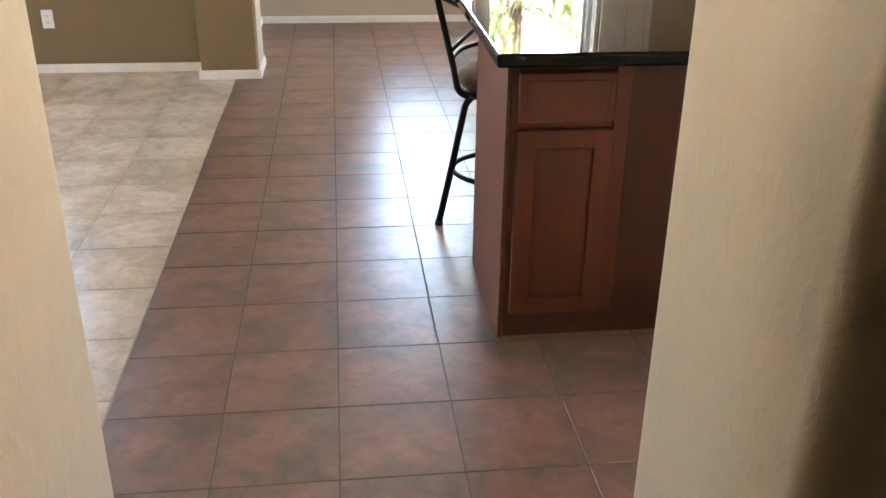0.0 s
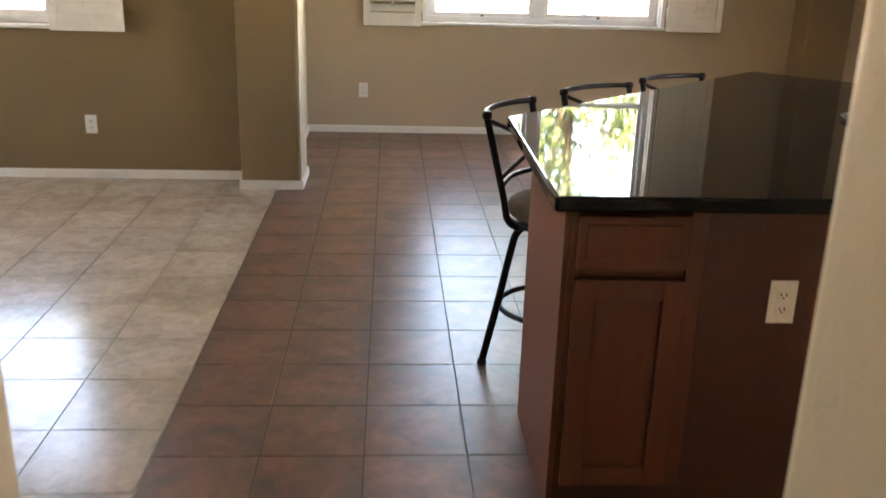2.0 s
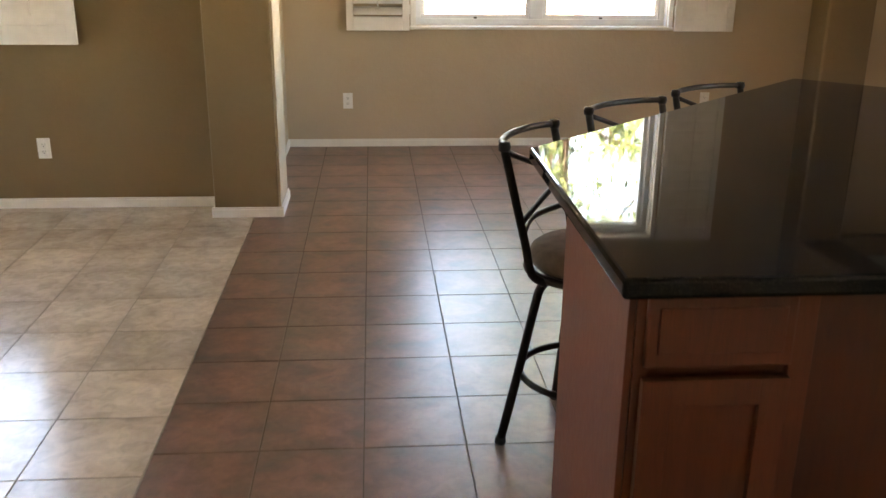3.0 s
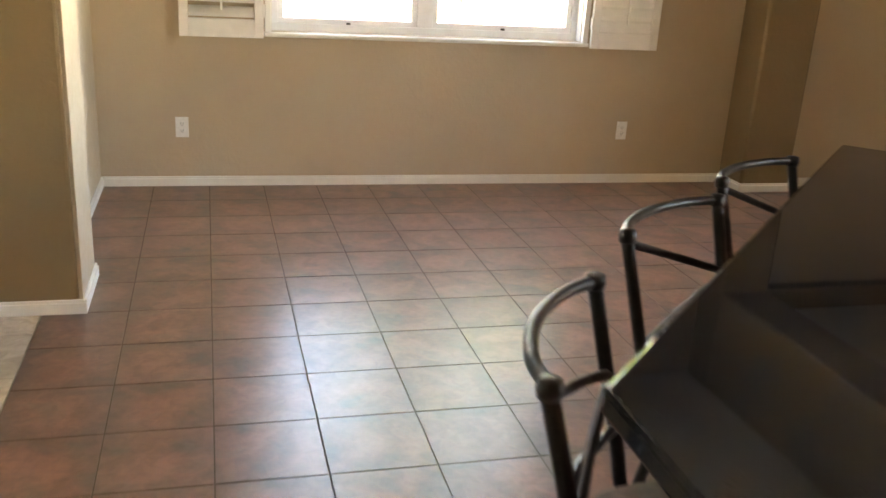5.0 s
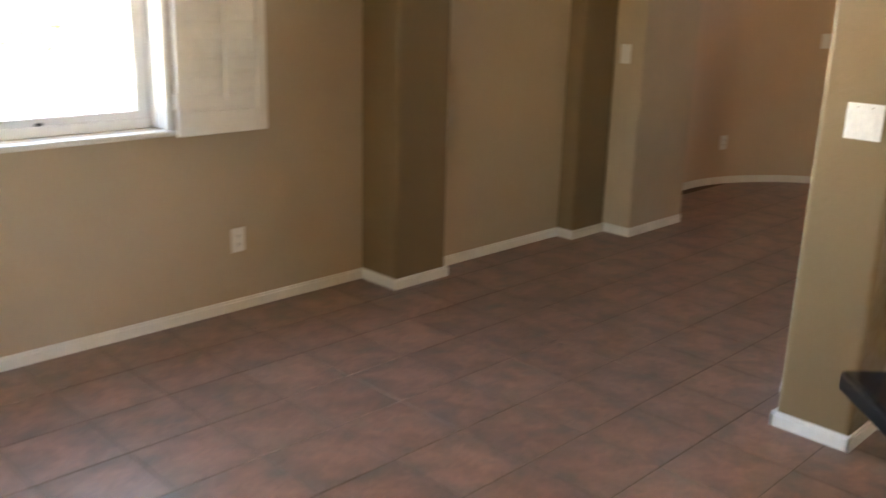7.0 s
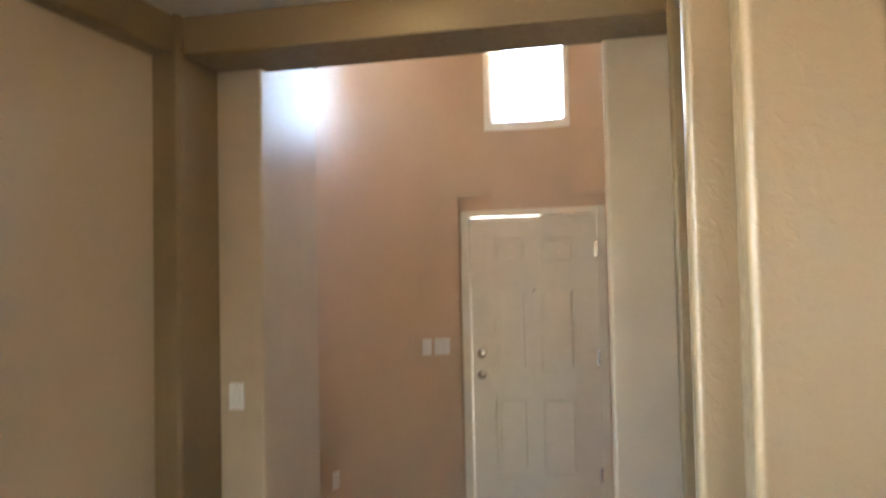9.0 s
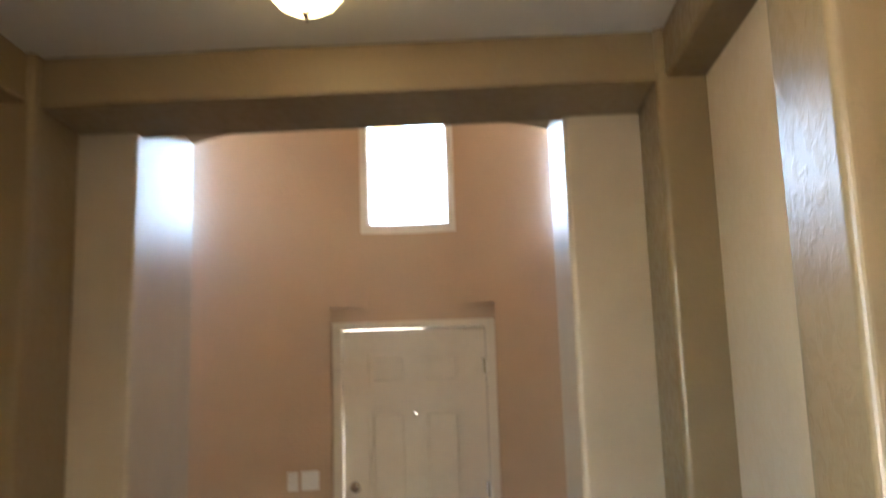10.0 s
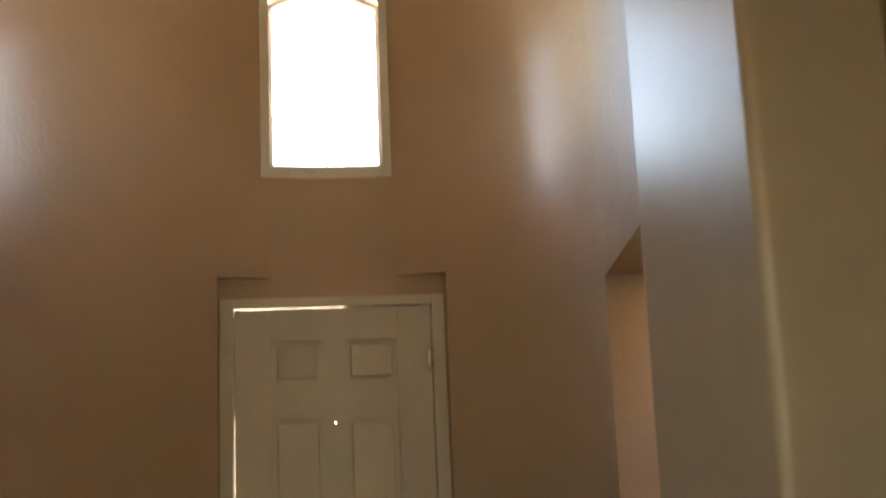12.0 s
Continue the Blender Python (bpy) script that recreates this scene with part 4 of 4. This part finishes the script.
lathe(bm, [(0.125, -0.032), (0.122, -0.055), (0.110, -0.085), (0.088, -0.112), (0.058, -0.131), (0.025, -0.140), (0, -0.1415)], 40)
part("glass_bowl", bm, lamp_glass, flush, "lit alabaster glass bowl")
bm = bmesh.new()
lathe(bm, [(0, -0.139), (0.013, -0.140), (0.014, -0.147), (0.006, -0.151), (0.008, -0.160), (0.004, -0.168), (0, -0.169)], 14)
part("finial", bm, bronze, flush)

vent = thing("ceiling_vent", "white louvered ceiling air vent", "air vent", pose(4.43, 4.365, ZC) @ Matrix.Diagonal((0.60, 0.90, 1, 1)))
part("frame", boxes((-0.15, 0.15, 0.09, 0.125, -0.010, -0.0005), (-0.15, 0.15, -0.125, -0.09, -0.010, -0.0005), (-0.15, -0.105, -0.09, 0.09, -0.010, -0.0005), (0.105, 0.15, -0.09, 0.09, -0.010, -0.0005), bevel=0.003), plastic_white, vent)
part("backing", boxes((-0.105, 0.105, -0.09, 0.09, -0.003, -0.001)), dark_inside, vent)
for i in range(14):
    y = -0.083 + i * 0.0128
    bm = bmesh.new()
    box(bm, -0.104, 0.104, -0.0052, 0.0052, -0.0008, 0.0008)
    bm.transform(pose(0, y, -0.0075, 38 if i < 7 else -38, 0, 0))
    part("slat", bm, plastic_white, vent)
part("divider", boxes((-0.104, 0.104, 0.001, 0.005, -0.0095, -0.004)), plastic_white, vent)

pend = thing("pendant_light", "cream glass pendant lamp with curled bronze arms in the entry, window backlight put in as glow", "pendant lamp", pose(CX, CY + 0.015, 0.29) @ Matrix.Scale(0.9, 4))
bm = bmesh.new()
tube(bm, [(0, 0, 3.27), (0, 0, (TOP - 0.31) / 0.9)], 0.005, 8)
part("rod", bm, bronze, pend)
bm = bmesh.new()
lathe(bm, [(0, (TOP - 0.29) / 0.9), (0.06, (TOP - 0.29) / 0.9), (0.055, (TOP - 0.29) / 0.9 - 0.025), (0, (TOP - 0.29) / 0.9 - 0.03)], 20)
part("canopy", bm, bronze, pend)
bm = bmesh.new()
lathe(bm, [(0.106, 3.245), (0.112, 3.235), (0.112, 3.205), (0.098, 3.17), (0.094, 3.12), (0.080, 3.06), (0.05, 3.02), (0, 3.01)], 32)
part("glass_bowl", bm, pendant_glass, pend, "cream glass bowl with window backlight put in as glow")
for k in range(3):
    a = radians(90 + 120 * k)
    c, d = math.cos(a), math.sin(a)
    bm = bmesh.new()
    tube(bm, [(0.004 * c, 0.004 * d, 3.35), (0.05 * c, 0.05 * d, 3.335), (0.11 * c, 0.11 * d, 3.29), (0.128 * c, 0.128 * d, 3.235), (0.112 * c, 0.112 * d, 3.205), (0.10 * c, 0.10 * d, 3.222)], 0.0045, 8, steps=5)
    part("arm", bm, bronze, pend)

# ---- outdoors ----
structure("ground", boxes((-300, 300, -300, 300, -0.5, -0.12)), concrete, "pale dry ground outside", "ground")
structure("garden_wall", boxes((-14, 14, 13.0, 13.2, -0.12, 1.7)), stucco, "pale stucco garden wall", "wall")


def garden_tree(x, y, h, spread, seed, label):
    """A small tree: bent trunk, limbs, many small leaves in loose clumps."""
    rng = random.Random(seed)
    t = thing("garden_tree", label, "tree", pose(x, y, -0.12), "garden trees")
    bm = bmesh.new()
    tips = []
    tube(bm, [(0, 0, 0), (0.05, 0.03, h * 0.25), (-0.03, 0.05, h * 0.5), (0.03, 0, h * 0.8)], 0.05, 8, steps=4)
    for k in range(14):
        a, r = rng.uniform(0, 6.28), spread * rng.uniform(0.5, 1.0)
        z0, z1 = h * rng.uniform(0.25, 0.6), h * rng.uniform(0.45, 1.0)
        tip = (r * math.cos(a), r * math.sin(a), z1)
        tube(bm, [(0, 0, z0), (tip[0] * 0.5, tip[1] * 0.5, (z0 + z1) / 2 + 0.1), tip], 0.016, 6, steps=3)
        tips.append(tip)
    part("trunk", bm, bark, t)
    verts, faces = [], []
    for tip in tips:
        for c in range(7):
            centre = Vector(tip) * rng.uniform(0.5, 1.1) + Vector((rng.gauss(0, 0.22), rng.gauss(0, 0.22), rng.gauss(0, 0.22)))
            for i in range(40):
                p = centre + Vector((rng.gauss(0, 0.14), rng.gauss(0, 0.14), rng.gauss(0, 0.12)))
                q = Euler((rng.uniform(0, 6), rng.uniform(0, 6), rng.uniform(0, 6))).to_matrix()
                w, l = 0.026, 0.06
                k = len(verts)
                verts += [p + q @ Vector(v) for v in ((0, -l, 0), (w, 0, 0.006), (0, l, 0), (-w, 0, 0.006))]
                faces.append((k, k + 1, k + 2, k + 3))
    me = bpy.data.meshes.new("crown")
    me.from_pydata(verts, [], faces)
    me.materials.append(leaf)
    o = new("crown", me)
    o.parent = t
    return t


garden_tree(2.2, 8.9, 4.6, 1.25, 3, "leafy green garden tree beyond the window")
garden_tree(4.2, 10.2, 5.2, 1.6, 5, "leafy green garden tree by the garden wall")
garden_tree(-3.6, 9.5, 3.2, 1.3, 8, "leafy green garden tree beyond the living room window")

# ---- floor tiles ----


def tile_mesh(name, w, d, mat, drop=0.0):
    """One tile with eased upper edges, its top at z = 0."""
    e = 0.0006
    x, y = w / 2, d / 2
    v = [(-x, -y, -0.006), (x, -y, -0.006), (x, y, -0.006), (-x, y, -0.006), (-x, -y, -e), (x, -y, -e), (x, y, -e), (-x, y, -e), (-x + e, -y + e, 0), (x - e, -y + e, 0), (x - e, y - e, 0), (-x + e, y - e, 0)]
    f = [(8, 9, 10, 11)]
    for i in range(4):
        j = (i + 1) % 4
        f += [(i, j, 4 + j, 4 + i), (4 + i, 4 + j, 8 + j, 8 + i)]
    me = bpy.data.meshes.new(name)
    me.from_pydata(v, [], f)
    me.materials.append(mat)
    return me, v, f


rng = random.Random(4)
GAP = 0.0042
brown_tile, tv, tf = tile_mesh("tile", P - GAP, P - GAP, tile_brown)
fv, ff = [], []
for i in range(-2, 27):
    for j in range(-13, 19):
        x, y = (i + 0.5) * P, (j + 0.5) * P
        if i < 10 and j >= -4:
            o = new("tile", brown_tile)
            o.parent = floor
            o.location = (x, y, rng.uniform(-0.0002, 0.0002))
        else:
            k, dz = len(fv), rng.uniform(-0.0002, 0.0002)
            fv += [(a + x, b + y, c + dz) for a, b, c in tv]
            ff += [tuple(k + q for q in face) for face in tf]
me = bpy.data.meshes.new("tile_field")
me.from_pydata(fv, [], ff)
me.materials.append(tile_brown_field)
field = new("tile_field", me)
field.parent = floor
tagged(field, kind="stuff")
cream_tile, tv, tf = tile_mesh("tile", Q - 0.0045, Q - 0.0045, tile_cream)
for i in range(12):
    for j in range(-6, 9):
        o = new("tile", cream_tile)
        o.parent = floor_living
        o.location = (EDGE - 0.004 - (i + 0.5) * Q, 1.447 + (j + 0.5) * Q, rng.uniform(-0.0002, 0.0002))
